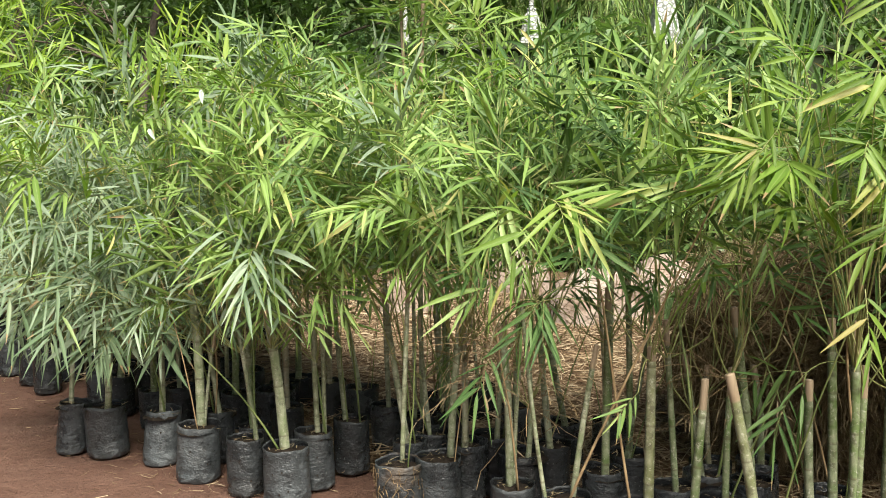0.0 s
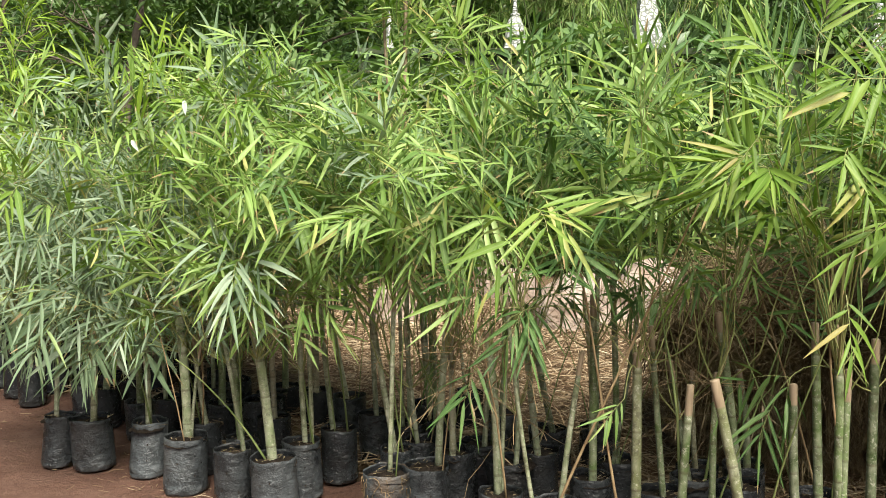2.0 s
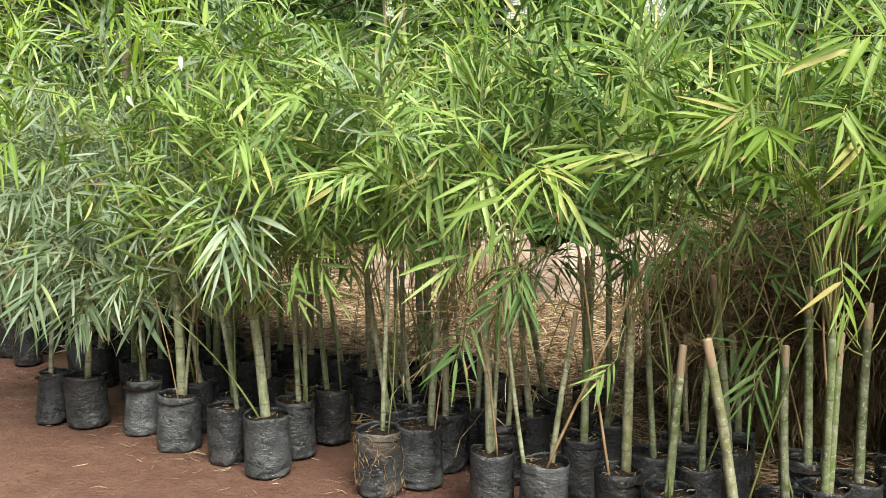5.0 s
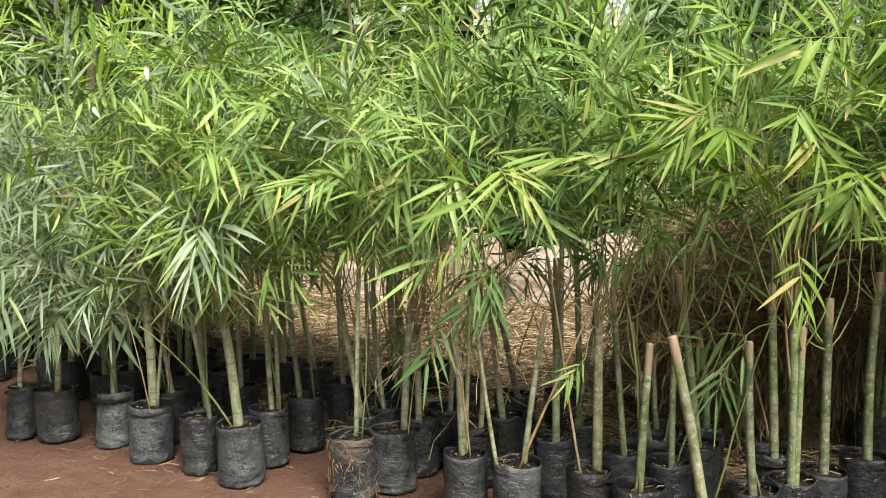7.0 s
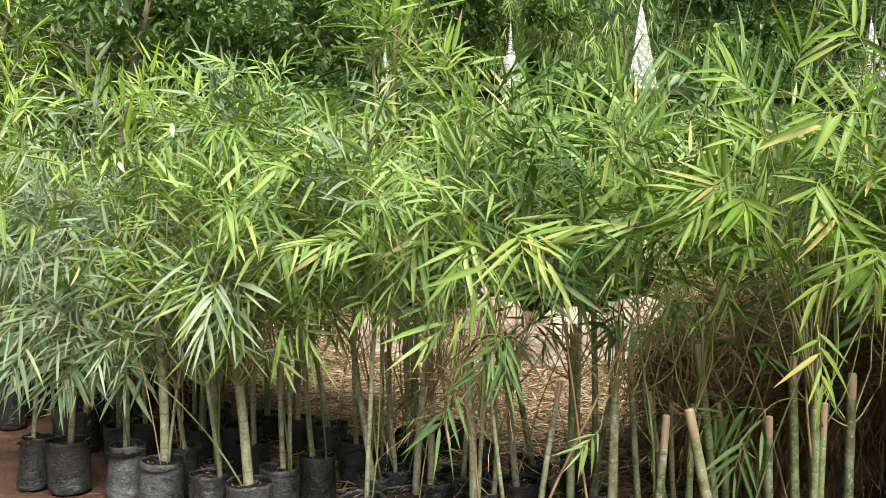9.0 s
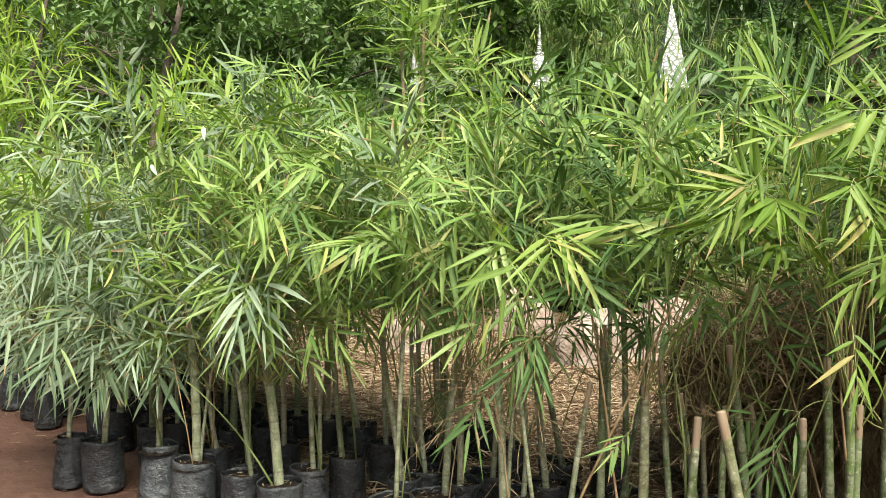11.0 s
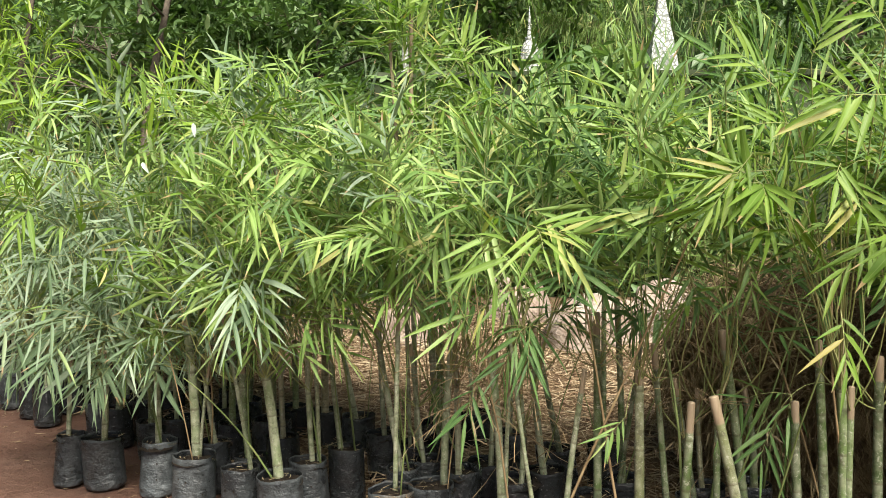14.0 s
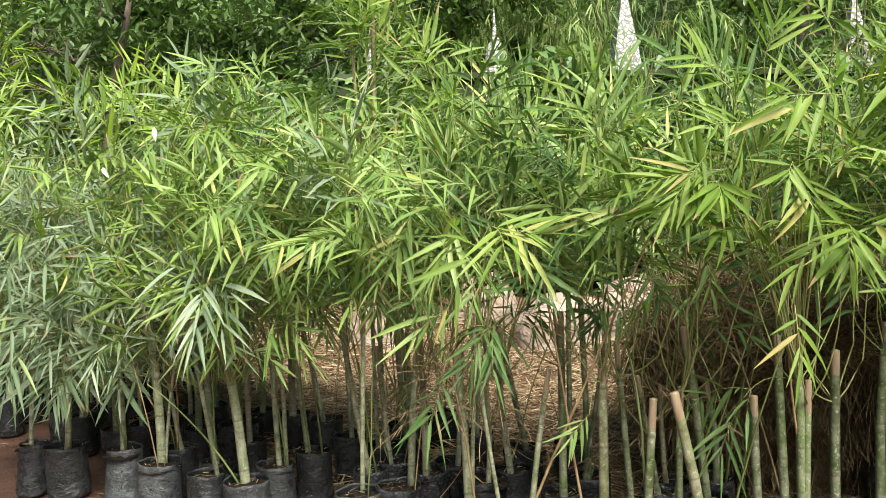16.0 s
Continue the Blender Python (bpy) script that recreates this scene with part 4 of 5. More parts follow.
def tree(seed, x, y, tall, spread, trunk=0.07, leaf="tree", clumps=160, size=0.16, lean=(0, 0), style="oval", per=26, low=0.25, label="slender leafy garden tree with dark bark"):
    rng = random.Random(seed)
    root = tagged(new("tree"), label, "tree", "trees behind the nursery")
    root.location = (x, y, 0)
    sh, leaves, tips = Shape(), [], []
    path = bend(rng, (0, 0, -0.05), (lean[0], lean[1], 1), tall * 0.8, 0.0, 12, 0.05)
    sh.tube(path, [trunk * (1.15 - 0.85 * i / 12) for i in range(13)], 10)
    child("trunk", sh.mesh("trunk", BARK), root)
    for k in range(14):
        i = rng.randint(3, 11)
        limbs = Shape()
        g = k * 2.4 + rng.uniform(-0.4, 0.4)
        ln = spread * rng.uniform(0.6, 1.1)
        pts = bend(rng, path[i], (math.cos(g), math.sin(g), rng.uniform(0.1, 0.9)), ln, rng.uniform(-0.05, 0.25), 8, 0.12)
        r0 = trunk * 0.42 * (1.1 - i / 16)
        limbs.tube(pts, [r0 * (1 - 0.1 * j) for j in range(9)], 6, False)
        for j in range(3, 9):
            for _ in range(2):
                q = bend(rng, pts[j], (rng.gauss(0, 1), rng.gauss(0, 1), rng.uniform(-0.3, 0.8)), ln * rng.uniform(0.15, 0.4), 0.1, 4, 0.15)
                limbs.tube(q, [r0 * 0.3, r0 * 0.25, r0 * 0.2, r0 * 0.15, r0 * 0.1], 4, False)
                tips += [q[-1], q[2]]
        child("limb", limbs.mesh("limb", BARK), root)
    for k in range(clumps):
        if style == "whorl":
            rosette(rng, tips[k % len(tips)] + Vector((rng.gauss(0, 0.12), rng.gauss(0, 0.12), rng.gauss(0, 0.12))), size, leaves)
        else:
            q = tips[k % len(tips)] if k % 3 else Vector((rng.gauss(0, spread * 0.5), rng.gauss(0, spread * 0.4), tall * rng.uniform(low, 1.0)))
            oval_leaves(rng, q, rng.uniform(0.15, 0.4), per, size, leaves)
    tagged(child("crown", blades("crown", leaves, LEAF[leaf], OVAL, 0.12), root), kind="stuff")
    return root


def clump(seed, x, y, tall, count, spread, leaf="green", thick=0.028, twigs=500, size=0.2, label="tall clump of bamboo with drooping leafy branches"):
    """A grown clump of bamboo: many tall culms from one stool, with drooping leafy side branches."""
    rng = random.Random(seed)
    root = tagged(new("bamboo_clump"), label, "bamboo", "bamboo clumps behind")
    root.location = (x, y, 0)
    leaves, tw, paths = [], Shape(), []
    for k in range(count):
        g = rng.uniform(0, 6.28)
        q = rng.random() ** 0.5 * spread * 0.35
        out = rng.uniform(0.02, 0.22)
        path = bend(rng, (q * math.cos(g), q * math.sin(g), -0.05), (math.cos(g) * out, math.sin(g) * out, 1), tall * rng.uniform(0.8, 1.1), 0.12, 14, 0.015)
        sh = Shape()
        sh.tube(path, [thick * rng.uniform(0.9, 1.1) * (1 - 0.055 * i) for i in range(15)], 8)
        child("culm", sh.mesh("culm", FARCULM), root)
        paths.append(path)
    for _ in range(twigs):
        path = rng.choice(paths)
        i = rng.randint(3, 13)
        g = rng.uniform(0, 6.28)
        pts = bend(rng, path[i], (math.cos(g), math.sin(g), 0.3), spread * rng.uniform(0.25, 0.75), 0.5, 6, 0.1)
        tw.tube(pts, [0.004, 0.0035, 0.003, 0.0025, 0.002, 0.0015, 0.001], 3, False)
        for j in range(2, 7):
            leafy_twig(rng, pts[j], (rng.gauss(0, 1), rng.gauss(0, 1), -0.6), 0.12, 6, size, tw, leaves, 0.7, 0.5)
    child("twig_mass", tw.mesh("twig_mass", TWIG), root)["kind"] = "stuff"
    tagged(child("foliage", blades("foliage", leaves, LEAF[leaf], LONG, 0.15), root), kind="stuff")
    return root


tree(101, -3.35, 10.4, 6.0, 1.9, 0.075, "bush", 90, 0.30, (0.02, 0), "whorl")
tree(102, -5.2, 10.2, 5.2, 1.8, 0.06, "bush", 80, 0.30, (0.14, 0.0), "whorl")
tree(103, -7.4, 11.5, 6.0, 2.2, 0.10, "tree", 120, 0.26, (-0.05, 0.0), "whorl")
tree(104, -1.9, 12.6, 5.2, 2.0, 0.10, "bush", 420, 0.15, (0.0, 0.0), "oval", 34, 0.3, "dense bright green small-leaved tree")
tree(105, -4.3, 13.6, 5.6, 2.2, 0.10, "bush", 380, 0.16, (0.0, 0.0), "oval", 34, 0.25, "dense bright green small-leaved tree")
tree(106, 0.6, 13.4, 5.4, 2.0, 0.10, "tree", 380, 0.16, (0.0, 0.0), "oval", 34, 0.35, "dense dark green tree behind the wall")
tree(107, 5.75, 12.2, 6.5, 2.2, 0.22, "tree", 300, 0.16, (0.0, 0.0), "oval", 34, 0.45, "thick-trunked shady tree behind the wall")
tree(108, 8.2, 12.6, 6.0, 2.4, 0.15, "tree", 300, 0.17, (0.0, 0.0), "oval", 34, 0.25)
clump(111, 1.9, 13.9, 5.2, 12, 2.6, "green", 0.028, 620)
clump(112, 4.5, 14.0, 5.6, 22, 2.6, "deep", 0.035, 240, label="tall dark bamboo clump with many bare culms")
clump(113, 1.9, 9.6, 4.4, 3, 2.0, "green", 0.018, 28, label="thin young bamboo clump in front of the wall")
clump(114, 5.6, 9.8, 4.4, 6, 2.0, "deep", 0.02, 60, label="thin young bamboo clump in front of the wall")


def hedge(seed, x0, x1, y, tall, count, leaf, depth=1.2, cap=99.0, gap=(0.0, 0.0)):
    """A bank of shrubs: joined leaves over a rough dark core."""
    rng = random.Random(seed)
    leaves = []
    for _ in range(count):
        x = rng.uniform(x0, x1)
        h = tall * (0.75 + 0.35 * noise.noise(Vector((x * 0.7, seed, 0))))
        p = Vector((x, y + rng.gauss(0, depth * 0.4), min(h * rng.random() ** 0.8, cap - 0.3 * rng.random() ** 2)))
        if gap[0] < x < gap[1] and p.z > cap - 0.55:
            continue
        oval_leaves(rng, p, 0.3, 12, 0.2, leaves, 0.6, 0.4)
    return tagged(new("far_shrubs", blades("far_shrubs", leaves, LEAF[leaf], OVAL, 0.12)), "dense dark green thicket of shrubs", "shrubs", kind="stuff")


hedge(121, -14, 13, 15.5, 6.5, 2600, "tree")
hedge(122, -7, -0.8, 9.6, 2.0, 420, "tree", 1.0)
hedge(123, -1.6, 4.2, 10.3, 3.6, 1000, "bush", 0.6, 2.80, (2.65, 3.4))


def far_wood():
    """The wood that closes the view all round. Its unseen part behind the camera is added, low enough to let sky light
    in.
    """
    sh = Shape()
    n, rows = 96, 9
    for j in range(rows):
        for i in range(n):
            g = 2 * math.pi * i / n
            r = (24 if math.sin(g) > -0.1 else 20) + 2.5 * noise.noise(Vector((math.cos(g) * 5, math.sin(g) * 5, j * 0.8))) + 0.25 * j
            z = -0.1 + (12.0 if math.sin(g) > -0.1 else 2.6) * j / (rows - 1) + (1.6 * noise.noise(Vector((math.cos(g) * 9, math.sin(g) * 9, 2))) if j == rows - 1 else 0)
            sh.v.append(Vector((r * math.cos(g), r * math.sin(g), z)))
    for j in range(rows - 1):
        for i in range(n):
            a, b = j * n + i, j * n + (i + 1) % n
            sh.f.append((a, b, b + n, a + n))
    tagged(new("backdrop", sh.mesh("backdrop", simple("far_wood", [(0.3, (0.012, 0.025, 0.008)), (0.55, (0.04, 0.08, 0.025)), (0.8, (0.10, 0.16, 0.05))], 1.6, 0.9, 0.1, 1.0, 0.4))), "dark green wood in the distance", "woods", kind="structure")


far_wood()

# ---- the saplings that the way passes nearest ----
bamboo(1, -1.50, 3.67, bag=0.125, culms=((-0.014, 0.043, 0.007, 0.043, 0.53, 0.011),), kind="blue", floor=0.52, tall=1.50, single=90, lean=(0.0, -0.12), shoots=4, hangers=2)
bamboo(2, -1.33, 3.63, bag=0.165, culms=((0.017, -0.056, 0.034, -0.056, 0.58, 0.014),), kind="blue", floor=0.4, tall=1.50, single=90, lean=(0.0, -0.12), shoots=4, hangers=3,
       sprays=(((-1.16, 3.31, 0.80), (-0.12, -0.16, -0.98), 0.31, 21, 0.21, 0.90, 0.15),
               ((-1.14, 3.36, 0.99), (-0.12, -0.21, -0.97), 0.22, 14, 0.18, 0.85, 0.30),
               ((-1.35, 3.42, 0.87), (-0.09, -0.18, -0.98), 0.26, 11, 0.21, 0.80, 0.30),))
bamboo(3, -1.08, 3.52, bag=0.143, culms=((-0.007, 0.051, -0.016, 0.051, 0.65, 0.014),), kind="blue", floor=0.42, tall=1.50, single=90, lean=(0.0, -0.12), shoots=4, hangers=4, stems=1,
       sprays=(((-1.01, 3.40, 0.75), (-0.05, -0.19, -0.98), 0.26, 13, 0.20, 0.80, 0.25),
               ((-0.91, 3.30, 0.99), (0.16, -0.30, -0.94), 0.15, 10, 0.17, 0.70, 0.40),))
bamboo(4, -0.88, 3.32, bag=0.163, culms=((-0.001, 0.059, -0.033, 0.059, 0.77, 0.019), (0.011, 0.058, 0.065, 0.058, 0.59, 0.007),), kind="blue", floor=0.55, tall=1.50, single=90, lean=(0.0, -0.12), shoots=4, hangers=4, stems=1,
       sprays=(((-0.74, 3.19, 0.77), (0.19, -0.28, -0.94), 0.17, 9, 0.12, 0.80, 0.30),))
bamboo(5, -0.84, 3.55, bag=0.126, culms=((0.000, -0.010, -0.052, -0.010, 0.57, 0.011),), kind="yellow", floor=0.58, tall=1.70, stems=2)
bamboo(6, -0.67, 3.17, bag=0.132, culms=((0.044, 0.011, -0.057, 0.011, 0.81, 0.009),), kind="green", floor=0.68, tall=1.38, single=90, lean=(0.0, -0.28), shoots=6, hangers=2, stems=1,
       sprays=(((-0.51, 3.03, 1.01), (-0.24, -0.34, -0.91), 0.13, 9, 0.14, 0.70, 0.30),))
bamboo(7, -0.50, 3.05, bag=0.163, culms=((-0.007, 0.018, -0.069, 0.018, 0.70, 0.019),), kind="green", floor=0.75, tall=1.38, single=90, lean=(0.0, -0.28), shoots=6, hangers=2, stems=1,
       sprays=(((-0.30, 2.87, 0.98), (0.19, -0.38, -0.90), 0.12, 8, 0.12, 1.00, 0.10),
               ((-0.54, 2.93, 0.83), (-0.05, -0.28, -0.96), 0.16, 13, 0.12, 0.85, 0.10),
               ((-0.11, 2.77, 1.20), (0.55, -0.26, -0.79), 0.20, 9, 0.17, 0.80, 0.35),))
bamboo(8, -0.42, 3.24, bag=0.142, culms=((0.004, 0.040, -0.006, 0.040, 0.68, 0.011), (0.027, 0.041, 0.011, 0.041, 0.76, 0.009),), kind="green", floor=0.72, tall=1.38, single=90, lean=(0.0, -0.28), shoots=6, hangers=2, stems=1,
       sprays=(((-0.22, 3.07, 0.83), (0.23, -0.42, -0.88), 0.11, 8, 0.11, 0.80, 0.30),
               ((-0.34, 2.88, 1.11), (-0.55, -0.33, -0.76), 0.12, 9, 0.15, 0.70, 0.30),))
bamboo(9, -0.30, 3.41, bag=0.143, culms=((-0.025, 0.045, -0.081, 0.045, 0.77, 0.012),), kind="green", floor=0.58, tall=1.70, hangers=2, stems=2,
       sprays=(((-0.02, 2.81, 1.06), (-0.58, -0.33, -0.74), 0.12, 8, 0.15, 0.70, 0.35),
               ((-0.47, 3.32, 0.70), (-0.10, -0.34, -0.94), 0.13, 9, 0.11, 0.80, 0.30),))
bamboo(10, -0.10, 2.87, bag=0.156, culms=((0.008, 0.056, 0.029, 0.056, 0.82, 0.009),), kind="green", floor=0.80, tall=1.38, single=90, lean=(0.0, -0.28), shoots=6, stems=1, muddy=True,
       sprays=(((-0.02, 2.81, 0.93), (-0.14, -0.38, -0.92), 0.11, 9, 0.12, 0.80, 0.30),
               ((0.08, 2.85, 0.90), (-0.15, -0.37, -0.92), 0.12, 8, 0.11, 0.80, 0.30),
               ((-0.14, 2.72, 1.11), (-0.78, -0.30, -0.55), 0.13, 9, 0.16, 0.70, 0.30),))
bamboo(11, -0.07, 3.13, bag=0.125, culms=((0.000, -0.010, -0.093, -0.010, 0.75, 0.012),), kind="green", floor=0.58, tall=1.54, stems=2)
bamboo(12, 0.04, 2.94, bag=0.159, culms=((0.034, 0.046, 0.073, 0.046, 0.74, 0.014),), kind="green", floor=0.95, tall=1.38, single=90, lean=(0.0, -0.28), shoots=6, stems=1,
       sprays=(((0.20, 2.64, 0.85), (-0.81, -0.29, -0.51), 0.13, 5, 0.17, 0.50, 0.30),
               ((0.17, 2.75, 0.99), (-0.49, -0.37, -0.79), 0.11, 9, 0.12, 0.80, 0.30),
               ((0.10, 2.66, 1.12), (-0.58, -0.34, -0.74), 0.12, 9, 0.16, 0.70, 0.35),))
bamboo(13, 0.13, 3.09, bag=0.150, culms=((0.000, -0.010, -0.009, -0.010, 0.69, 0.013),), kind="deep", floor=0.95, tall=1.54, stems=2, dead=30)
bamboo(14, 0.26, 2.67, bag=0.136, culms=((-0.009, 0.015, -0.041, 0.015, 0.71, 0.014), (0.005, 0.049, 0.023, 0.049, 0.63, 0.008),), kind="green", floor=0.98, tall=1.38, single=90, lean=(0.0, -0.28), shoots=6, stems=1, dead=45,
       sprays=(((0.22, 2.50, 1.09), (-0.49, -0.40, -0.78), 0.10, 8, 0.15, 0.70, 0.35),
               ((0.28, 2.54, 0.96), (-0.32, -0.38, -0.87), 0.11, 8, 0.11, 0.70, 0.40),))
bamboo(15, 0.40, 2.56, bag=0.144, culms=((0.031, 0.042, 0.098, 0.042, 0.66, 0.010), (-0.050, 0.014, -0.135, 0.014, 0.83, 0.007),), kind="green", floor=1.03, tall=1.38, single=90, shoots=2, stems=1,
       sprays=(((0.31, 2.35, 1.15), (0.78, -0.32, -0.54), 0.15, 7, 0.17, 0.60, 0.50),
               ((0.47, 2.34, 1.13), (0.61, -0.69, 0.39), 0.06, 4, 0.16, 0.60, 0.20),))
bamboo(16, 0.57, 2.79, bag=0.135, culms=((0.000, -0.010, -0.001, -0.010, 0.81, 0.014),), kind="deep", floor=1.03, tall=1.42, hangers=2, stems=0, dead=10,
       sprays=(((0.70, 2.67, 0.88), (-0.58, -0.30, -0.76), 0.13, 9, 0.12, 0.70, 0.50),))
bamboo(17, 0.62, 2.47, bag=0.139, culms=((0.021, 0.045, 0.021, 0.045, 0.67, 0.016),), kind="green", floor=0.96, tall=1.45, single=90, lean=(-0.02, 0.12), stems=1,
       sprays=(((0.70, 2.28, 1.18), (-0.89, -0.28, -0.36), 0.13, 8, 0.16, 0.70, 0.50),
               ((0.58, 2.42, 0.56), (-0.69, -0.43, -0.59), 0.09, 8, 0.09, 0.70, 0.30),))
bamboo(18, 0.72, 2.32, bag=0.143, culms=((-0.011, 0.001, 0.016, 0.001, 0.62, 0.013),), kind="yellow", floor=1.00, tall=1.45, single=90, lean=(-0.02, 0.12), shoots=0, stems=1)
bamboo(19, 0.83, 2.13, bag=0.131, culms=((0.000, -0.010, -0.101, -0.010, 0.68, 0.015),), kind="green", floor=1.20, tall=1.45, single=90, lean=(0.15, -0.1), shoots=0, stems=1)
bamboo(20, 1.02, 2.28, low=0.6, bag=0.140, culms=((0.000, -0.010, -0.024, -0.010, 0.63, 0.013),), kind="yellow", floor=1.20, tall=1.45, single=90, lean=(0.15, -0.1), shoots=0, stems=1)
bamboo(21, 1.165, 2.35, low=0.6, bag=0.133, culms=((-0.020, -0.044, -0.033, -0.044, 0.78, 0.0145), (-0.011, -0.047, -0.002, -0.047, 0.66, 0.0115),), kind="yellow", size=0.145, wide=1.1, floor=1.10, tall=1.45, single=90, lean=(-0.1, -0.18), shoots=6, stems=1,
       sprays=(((0.895, 1.81, 0.93), (-0.10, -0.40, -0.90), 0.12, 8, 0.105, 0.95, 0.30),
               ((0.81, 1.98, 1.23), (-0.98, -0.19, -0.02), 0.17, 14, 0.11, 0.60, 0.15),
               ((1.06, 1.92, 1.39), (-0.97, -0.22, 0.03), 0.15, 9, 0.13, 1.00, 0.10),
               ((0.92, 1.87, 1.24), (-0.51, -0.67, -0.54), 0.06, 8, 0.11, 1.00, 0.20),
               ((0.77, 1.98, 1.27), (-0.72, -0.24, -0.66), 0.16, 11, 0.11, 0.60, 0.30),
               ((0.95, 1.90, 1.41), (-0.25, -0.3, -0.85), 0.08, 9, 0.13, 1.20, 0.20),
               ((0.94, 1.86, 1.21), (0.05, -0.3, -0.9), 0.08, 9, 0.12, 1.10, 0.20),
               ((0.86, 1.95, 1.33), (-0.9, -0.3, 0.1), 0.14, 10, 0.105, 0.80, 0.20),
               ((1.02, 1.88, 1.52), (-0.6, -0.3, 0.7), 0.14, 10, 0.105, 0.80, 0.10),
               ((0.84, 2.02, 1.42), (-0.7, -0.2, 0.6), 0.14, 9, 0.10, 0.70, 0.10),))
bamboo(22, 1.21, 2.56, low=0.6, bag=0.144, culms=((-0.007, -0.025, -0.033, -0.025, 0.75, 0.0145),), kind="yellow", size=0.145, wide=1.1, floor=1.05, tall=1.54, lean=(-0.02, 0.12), shoots=4, thick=15, stems=2,
       sprays=(((0.99, 2.18, 1.51), (0.10, -0.44, 0.89), 0.09, 9, 0.12, 0.80, 0.00),))
bamboo(23, 0.87, 2.52, bag=0.130, culms=((0.000, -0.010, 0.006, -0.010, 0.61, 0.011),), kind="green", floor=0.90, tall=1.42, shoots=4, thick=15, stems=1, dead=10,
       sprays=(((0.91, 2.37, 1.01), (-0.28, -0.41, -0.87), 0.10, 7, 0.10, 0.70, 0.40),))
bamboo(24, 1.02, 2.70, bag=0.139, culms=((0.000, -0.010, -0.077, -0.010, 0.76, 0.015),), kind="deep", floor=0.93, tall=1.42, shoots=4, thick=15, stems=0, dead=10,
       sprays=(((0.78, 2.19, 1.46), (-0.56, -0.34, 0.76), 0.10, 9, 0.12, 0.70, 0.00),
               ((0.89, 2.18, 1.45), (-0.43, -0.24, 0.87), 0.14, 9, 0.12, 0.70, 0.00),))
bamboo(25, 1.11, 2.87, bag=0.139, culms=((0.000, -0.010, -0.034, -0.010, 0.54, 0.013),), kind="green", floor=1.05, tall=1.42, shoots=4, thick=15, stems=1, dead=10)
bamboo(26, 0.76, 2.64, bag=0.136, culms=((0.000, -0.010, -0.046, -0.010, 0.73, 0.011),), kind="deep", floor=0.96, tall=1.42, shoots=4, thick=15, hangers=2, stems=0,
       sprays=(((0.74, 2.37, 0.98), (0.20, -0.44, -0.88), 0.10, 8, 0.11, 0.70, 0.40),))
bamboo(27, 0.88, 2.75, bag=0.133, culms=((0.000, -0.010, -0.072, -0.010, 0.60, 0.011),), kind="deep", floor=0.88, tall=1.42, shoots=4, thick=15, stems=1, dead=10)
bamboo(28, 0.94, 2.87, bag=0.139, culms=((0.000, -0.010, -0.020, -0.010, 0.54, 0.010),), kind="deep", floor=0.90, tall=1.42, shoots=4, thick=15, stems=0, dead=10)
bamboo(29, 0.25, 3.18, bag=0.154, culms=((0.000, -0.010, 0.026, -0.010, 0.64, 0.011),), kind="deep", floor=0.90, tall=1.54, stems=1, dead=10)
bamboo(30, 0.34, 2.97, bag=0.154, culms=((0.000, -0.010, 0.000, -0.010, 0.55, 0.010),), kind="deep", floor=0.93, tall=1.54, hangers=2, stems=0, dead=10)
bamboo(31, 0.44, 3.09, bag=0.139, culms=((-0.003, -0.028, -0.058, -0.028, 0.72, 0.013),), kind="deep", floor=0.93, tall=1.54, hangers=2, stems=1)
bamboo(32, 0.54, 3.35, bag=0.151, culms=((0.000, -0.010, -0.110, -0.010, 0.70, 0.013),), kind="deep", floor=0.93, tall=1.54, stems=0)
bamboo(33, 0.07, 3.79, bag=0.147, culms=((0.000, -0.010, -0.032, -0.010, 0.69, 0.017),), kind="deep", floor=0.80, tall=1.54, stems=2)
bamboo(34, 0.01, 3.22, bag=0.135, culms=((-0.000, -0.029, -0.048, -0.029, 0.65, 0.009),), kind="yellow", floor=0.80, tall=1.54, stems=2)
bamboo(35, -0.30, 3.93, bag=0.153, culms=((0.000, -0.010, -0.096, -0.010, 0.67, 0.013),), kind="deep", floor=0.80, tall=1.54, stems=2)
bamboo(36, 0.24, 3.96, bag=0.154, culms=((0.000, -0.010, -0.043, -0.010, 0.55, 0.009),), kind="deep", floor=0.95, tall=1.54, stems=2)
bamboo(37, -2.65, 5.37, bag=0.157, culms=((0.000, -0.010, 0.012, -0.010, 0.50, 0.014),), kind="blue", floor=0.7, tall=1.54, hangers=0)
bamboo(38, -2.42, 5.13, bag=0.150, culms=((0.000, -0.010, 0.014, -0.010, 0.50, 0.013),), kind="blue", floor=0.7, tall=1.54, hangers=0)
bamboo(39, -2.19, 4.89, bag=0.143, culms=((0.000, -0.010, 0.013, -0.010, 0.50, 0.012),), kind="blue", floor=0.7, tall=1.54, hangers=0)
bamboo(40, -2.03, 4.70, bag=0.143, culms=((0.000, -0.010, 0.014, -0.010, 0.54, 0.011),), kind="blue", floor=0.7, tall=1.54, hangers=0)
bamboo(41, -3.30, 6.72, bag=0.165, culms=((0.000, -0.010, 0.015, -0.010, 0.51, 0.017),), kind="blue", floor=0.7, tall=1.54, hangers=1)
bamboo(60, -0.58, 3.60, bag=0.14, culms=((0.0, 0.0, 0.0, -0.02, 1.35, 0.012),), kind="blue", tall=1.58, floor=0.7, hangers=4)
bamboo(65, -1.12, 3.95, bag=0.14, culms=((0.0, 0.0, 0.0, -0.02, 1.1, 0.011),), kind="lime", tall=1.82, shoots=8, floor=1.3)
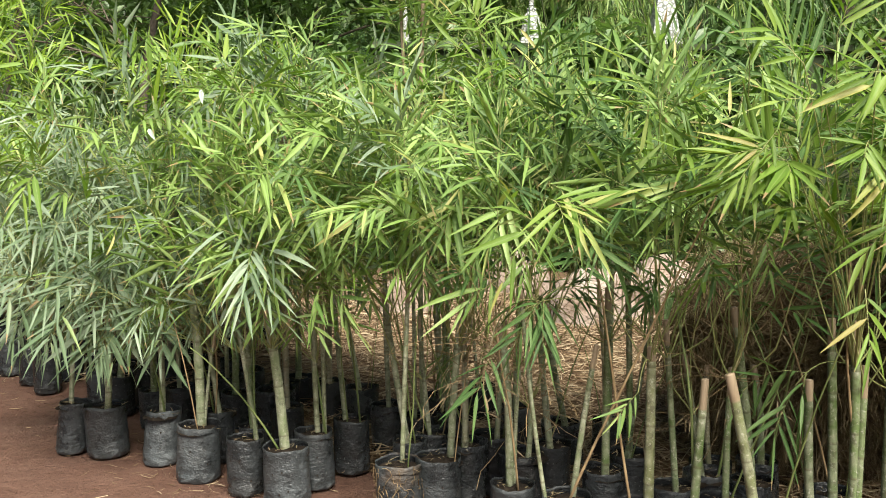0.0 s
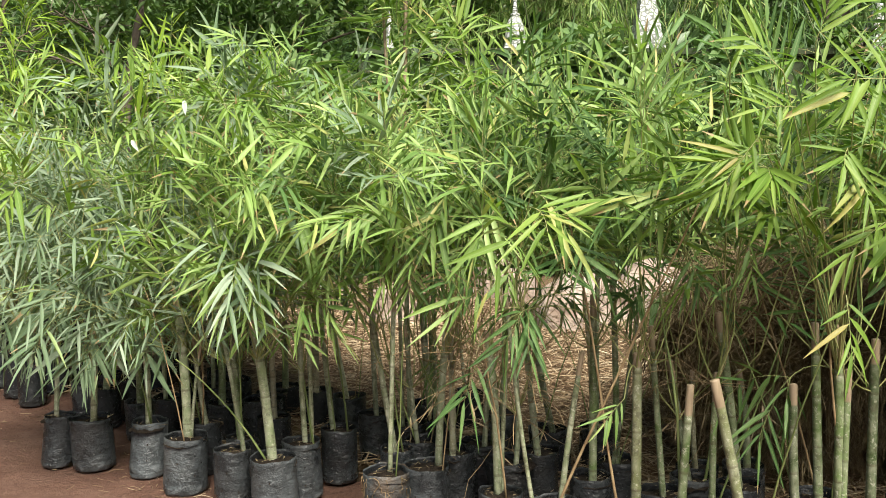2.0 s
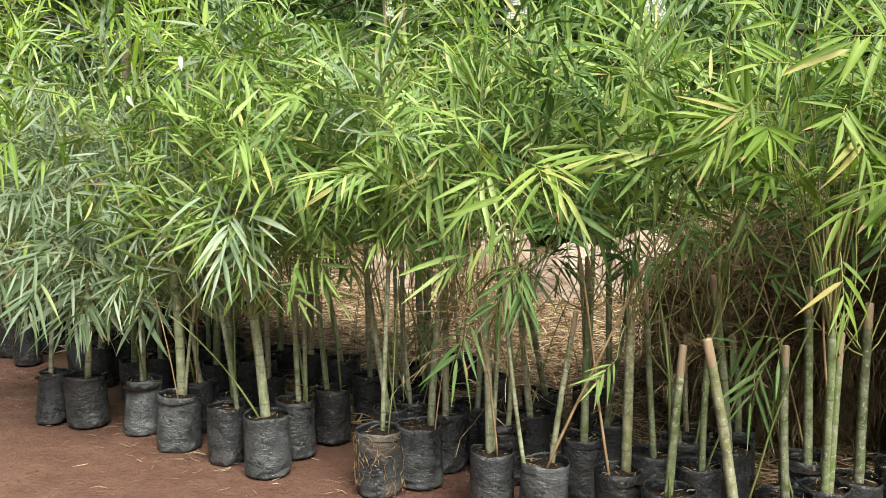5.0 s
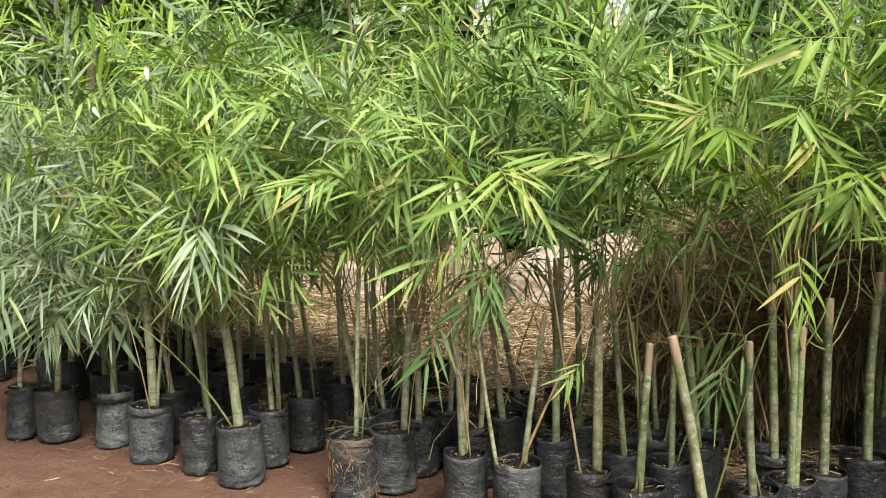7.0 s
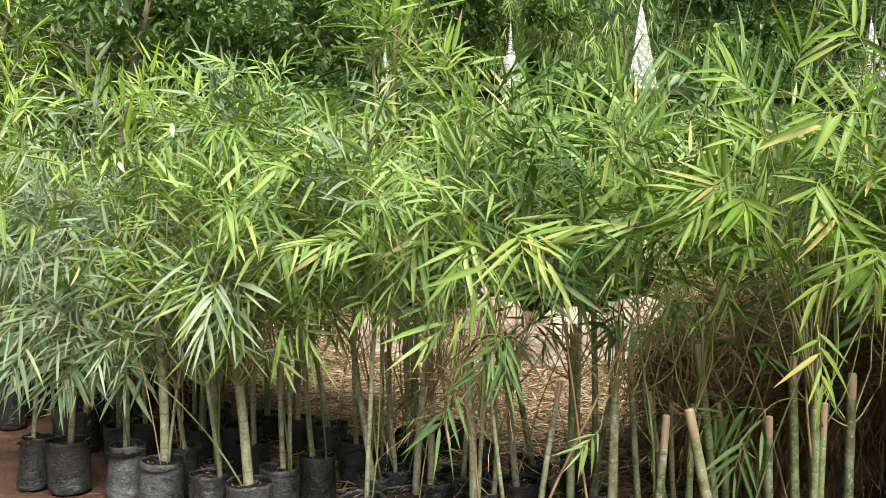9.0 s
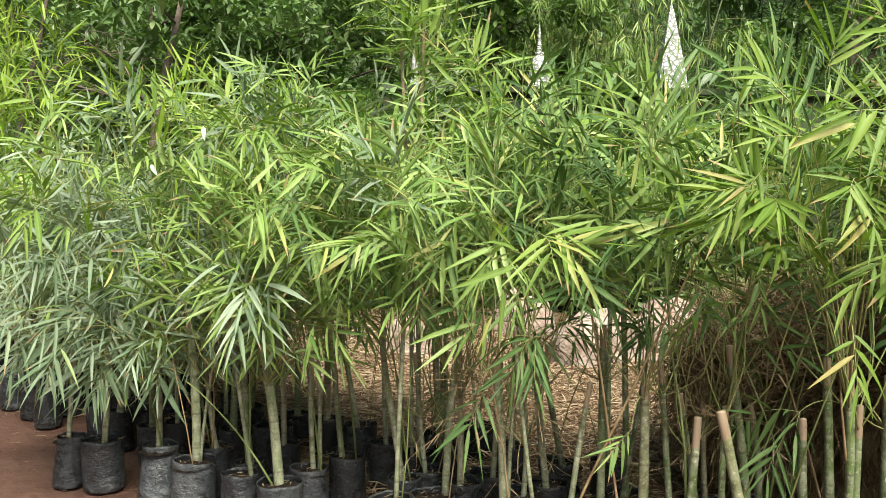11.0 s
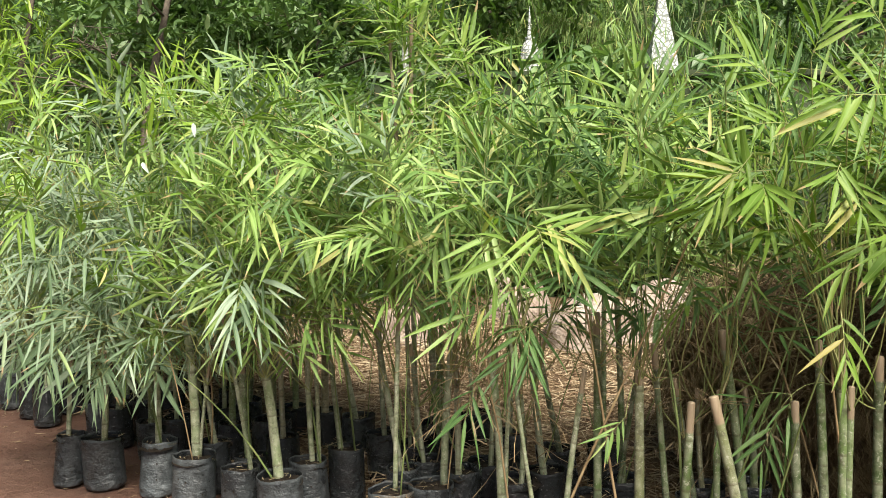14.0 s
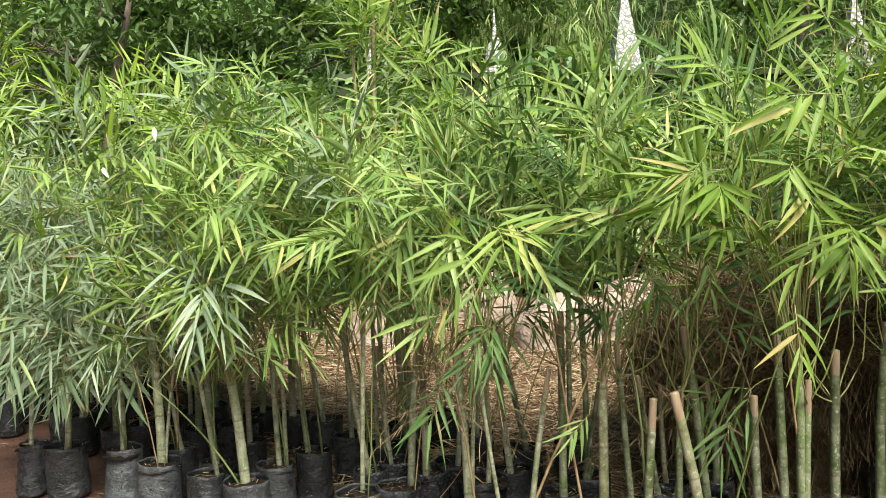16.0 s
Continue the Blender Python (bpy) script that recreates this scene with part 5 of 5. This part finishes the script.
# stands out of view: added for leaves at the upper right and for shade
bamboo(66, 1.52, 1.84, bag=0.15, culms=((0.0, 0.0, 0.0, -0.02, 0.8, 0.016),), kind="yellow", size=0.145, wide=1.1, tall=1.72, shoots=5, floor=1.22, lean=(-0.12, -0.1))
bamboo(61, -0.02, 3.45, bag=0.14, culms=((0.0, 0.0, 0.0, -0.05, 2.06, 0.010), (-0.03, 0.0, -0.09, -0.04, 1.84, 0.008)), kind="yellow", tall=1.98, shoots=5, low=0.9, floor=1.2,
       sprays=(((0.02, 3.37, 1.80), (-0.5, -0.2, 0.8), 0.14, 7, 0.21, 1.0, 0.10),
               ((0.05, 3.37, 1.88), (0.3, -0.2, 0.9), 0.14, 7, 0.18, 1.0, 0.05)))
bamboo(63, 1.30, 2.42, low=0.6, bag=0.14, culms=((0.0, 0.0, 0.0, 0.0, 0.72, 0.015),), kind="deep", tall=1.4, floor=0.75, lean=(0.0, 0.1), shoots=4, hangers=1)
bamboo(64, -2.02, 4.98, bag=0.14, culms=((0.0, 0.0, 0.0, 0.0, 0.6, 0.012),), kind="yellow", tall=1.6, floor=0.65)
bamboo(68, -2.66, 5.42, bag=0.15, culms=((0.0, 0.0, 0.0, 0.0, 0.9, 0.012),), kind="lime", tall=2.7, shoots=9, floor=1.0)
bamboo(69, -0.66, 4.02, bag=0.14, culms=((0.0, 0.0, 0.02, 0.0, 0.95, 0.011),), kind="green", tall=1.74, shoots=8, floor=1.2, low=0.6)
bamboo(70, -0.16, 3.62, bag=0.14, culms=((0.0, 0.0, -0.02, 0.0, 0.95, 0.011),), kind="yellow", tall=1.72, shoots=7, floor=1.2, low=0.6)
bamboo(71, 0.36, 3.58, bag=0.14, culms=((0.0, 0.0, 0.02, 0.0, 0.9, 0.011),), kind="green", tall=1.70, shoots=8, floor=1.2, low=0.6)
bamboo(72, -0.95, 4.15, bag=0.14, culms=((0.0, 0.0, 0.0, 0.02, 0.95, 0.011),), kind="blue", tall=1.72, shoots=7, floor=1.2, low=0.6)


def pale_leaves(root, spots):
    """A twig whose leaf undersides shine white, the sky's reflection put into their colour."""
    sh = Shape()
    base = Vector(spots[0][0]) - root.location
    sh.tube([base + Vector((0.0, 0.12, -0.25)), base + Vector((0.01, 0.05, -0.1)), base], [0.002, 0.0016, 0.001], 4, False)
    twig = child("branch", sh.mesh("branch", TWIG), root)
    for p, d, ln in spots:
        q = Vector(p) - root.location
        child("leaf", blade("pale", 1), twig, leaf_frame([*q, *d, 0.1, -1.0, 0.3, ln, ln * 0.34, 0, 0]), "leaf underside whitened by a painted sky reflection")


pale_leaves(scene.objects["bamboo_sapling.003"], (((-0.83, 3.22, 1.385), (0.05, -0.1, -1), 0.05), ((-0.82, 3.22, 1.47), (0.1, -0.1, -1), 0.055), ((-1.02, 3.25, 1.33), (0.5, -0.1, -0.8), 0.05)))
PLACES = [(o.location.x, o.location.y) for o in scene.objects if o.name.startswith("bamboo_sapling")]


# ---- rows further back, and unseen ones at the right added for shade: copies of a few grown saplings ----
def rows_behind():
    rng = random.Random(77)
    kinds = ("blue", "green", "green", "yellow", "deep", "blue")
    models = {}

    def model(k):
        if k == 6:
            return bamboo(206, 0, 0, bag=0.15, culms=((0.0, 0.0, 0.03, 0.0, 1.0, 0.012), (0.03, 0.02, -0.06, 0.05, 0.8, 0.009)), kind="deep", tall=1.4, lean=(0.0, 0.1), shoots=2, floor=1.2, stems=1)
        return bamboo(200 + k, 0, 0, bag=0.15, culms=((0.0, 0.0, 0.03 * (k % 3 - 1), 0.0, 0.55 + 0.08 * (k % 4), 0.010 + 0.0018 * k),), kind=kinds[k], tall=(1.58, 1.58, 1.58, 1.44, 1.55, 1.60)[k],
                      lean=(0.0, -0.04), shoots=6, floor=(0.78, 0.85, 0.9, 1.0, 0.85, 0.5)[k], hangers=2 if k == 5 else 0)

    taken = list(PLACES)
    for row in range(13):
        for col in range(46):
            x = -6.6 + 0.205 * col + (0.1 if row % 2 else 0)
            line = 3.02 - 0.5 * x if x > -0.75 else 3.4 - 1.12 * (x + 0.75)
            y = line + 0.06 + 0.19 * row
            x, y = x + rng.gauss(0, 0.025), y + rng.gauss(0, 0.025)
            deep = 2.1 if x < -0.9 else 0.95
            # this limit keeps unseen saplings at the right, added to shade the lower right
            if y > line + deep or y > 8.0 or x > 1.15 * y + 0.3 or y < 0.9:
                continue
            if min(math.hypot(x - a, y - b) for a, b in taken) < 0.155:
                continue
            if x > 0.75 and y > line + 0.42 and x < 1.75:
                continue
            if -0.3 < x < 0.8 and rng.random() < 0.7:
                continue
            taken.append((x, y))
            if -0.3 < x < 1.9 and 1.75 < y and (x < 0.9 or y > line + 0.75):
                k = 6
            elif x < -1.7:
                k = rng.choice((0, 0, 1))
            elif x < -0.8:
                k = rng.choice((0, 5, 5, 5, 1))
            elif x < 0.7:
                k = rng.choice((1, 2, 4, 5))
            else:
                k = rng.choice((2, 3, 3, 4))
            # the unseen shading saplings at the right are scaled taller
            m = pose(x, y, 0, 0, 0, rng.uniform(0, 360)) @ Matrix.Diagonal((*[rng.uniform(0.9, 1.07) * (0.92 if x < -1.7 else 1.12 if x > 1.75 and y < 2.2 else 1)] * 3, 1))
            if k in models:
                copy_thing(models[k], m)
            else:
                models[k] = model(k)
                models[k].matrix_basis = m


rows_behind()
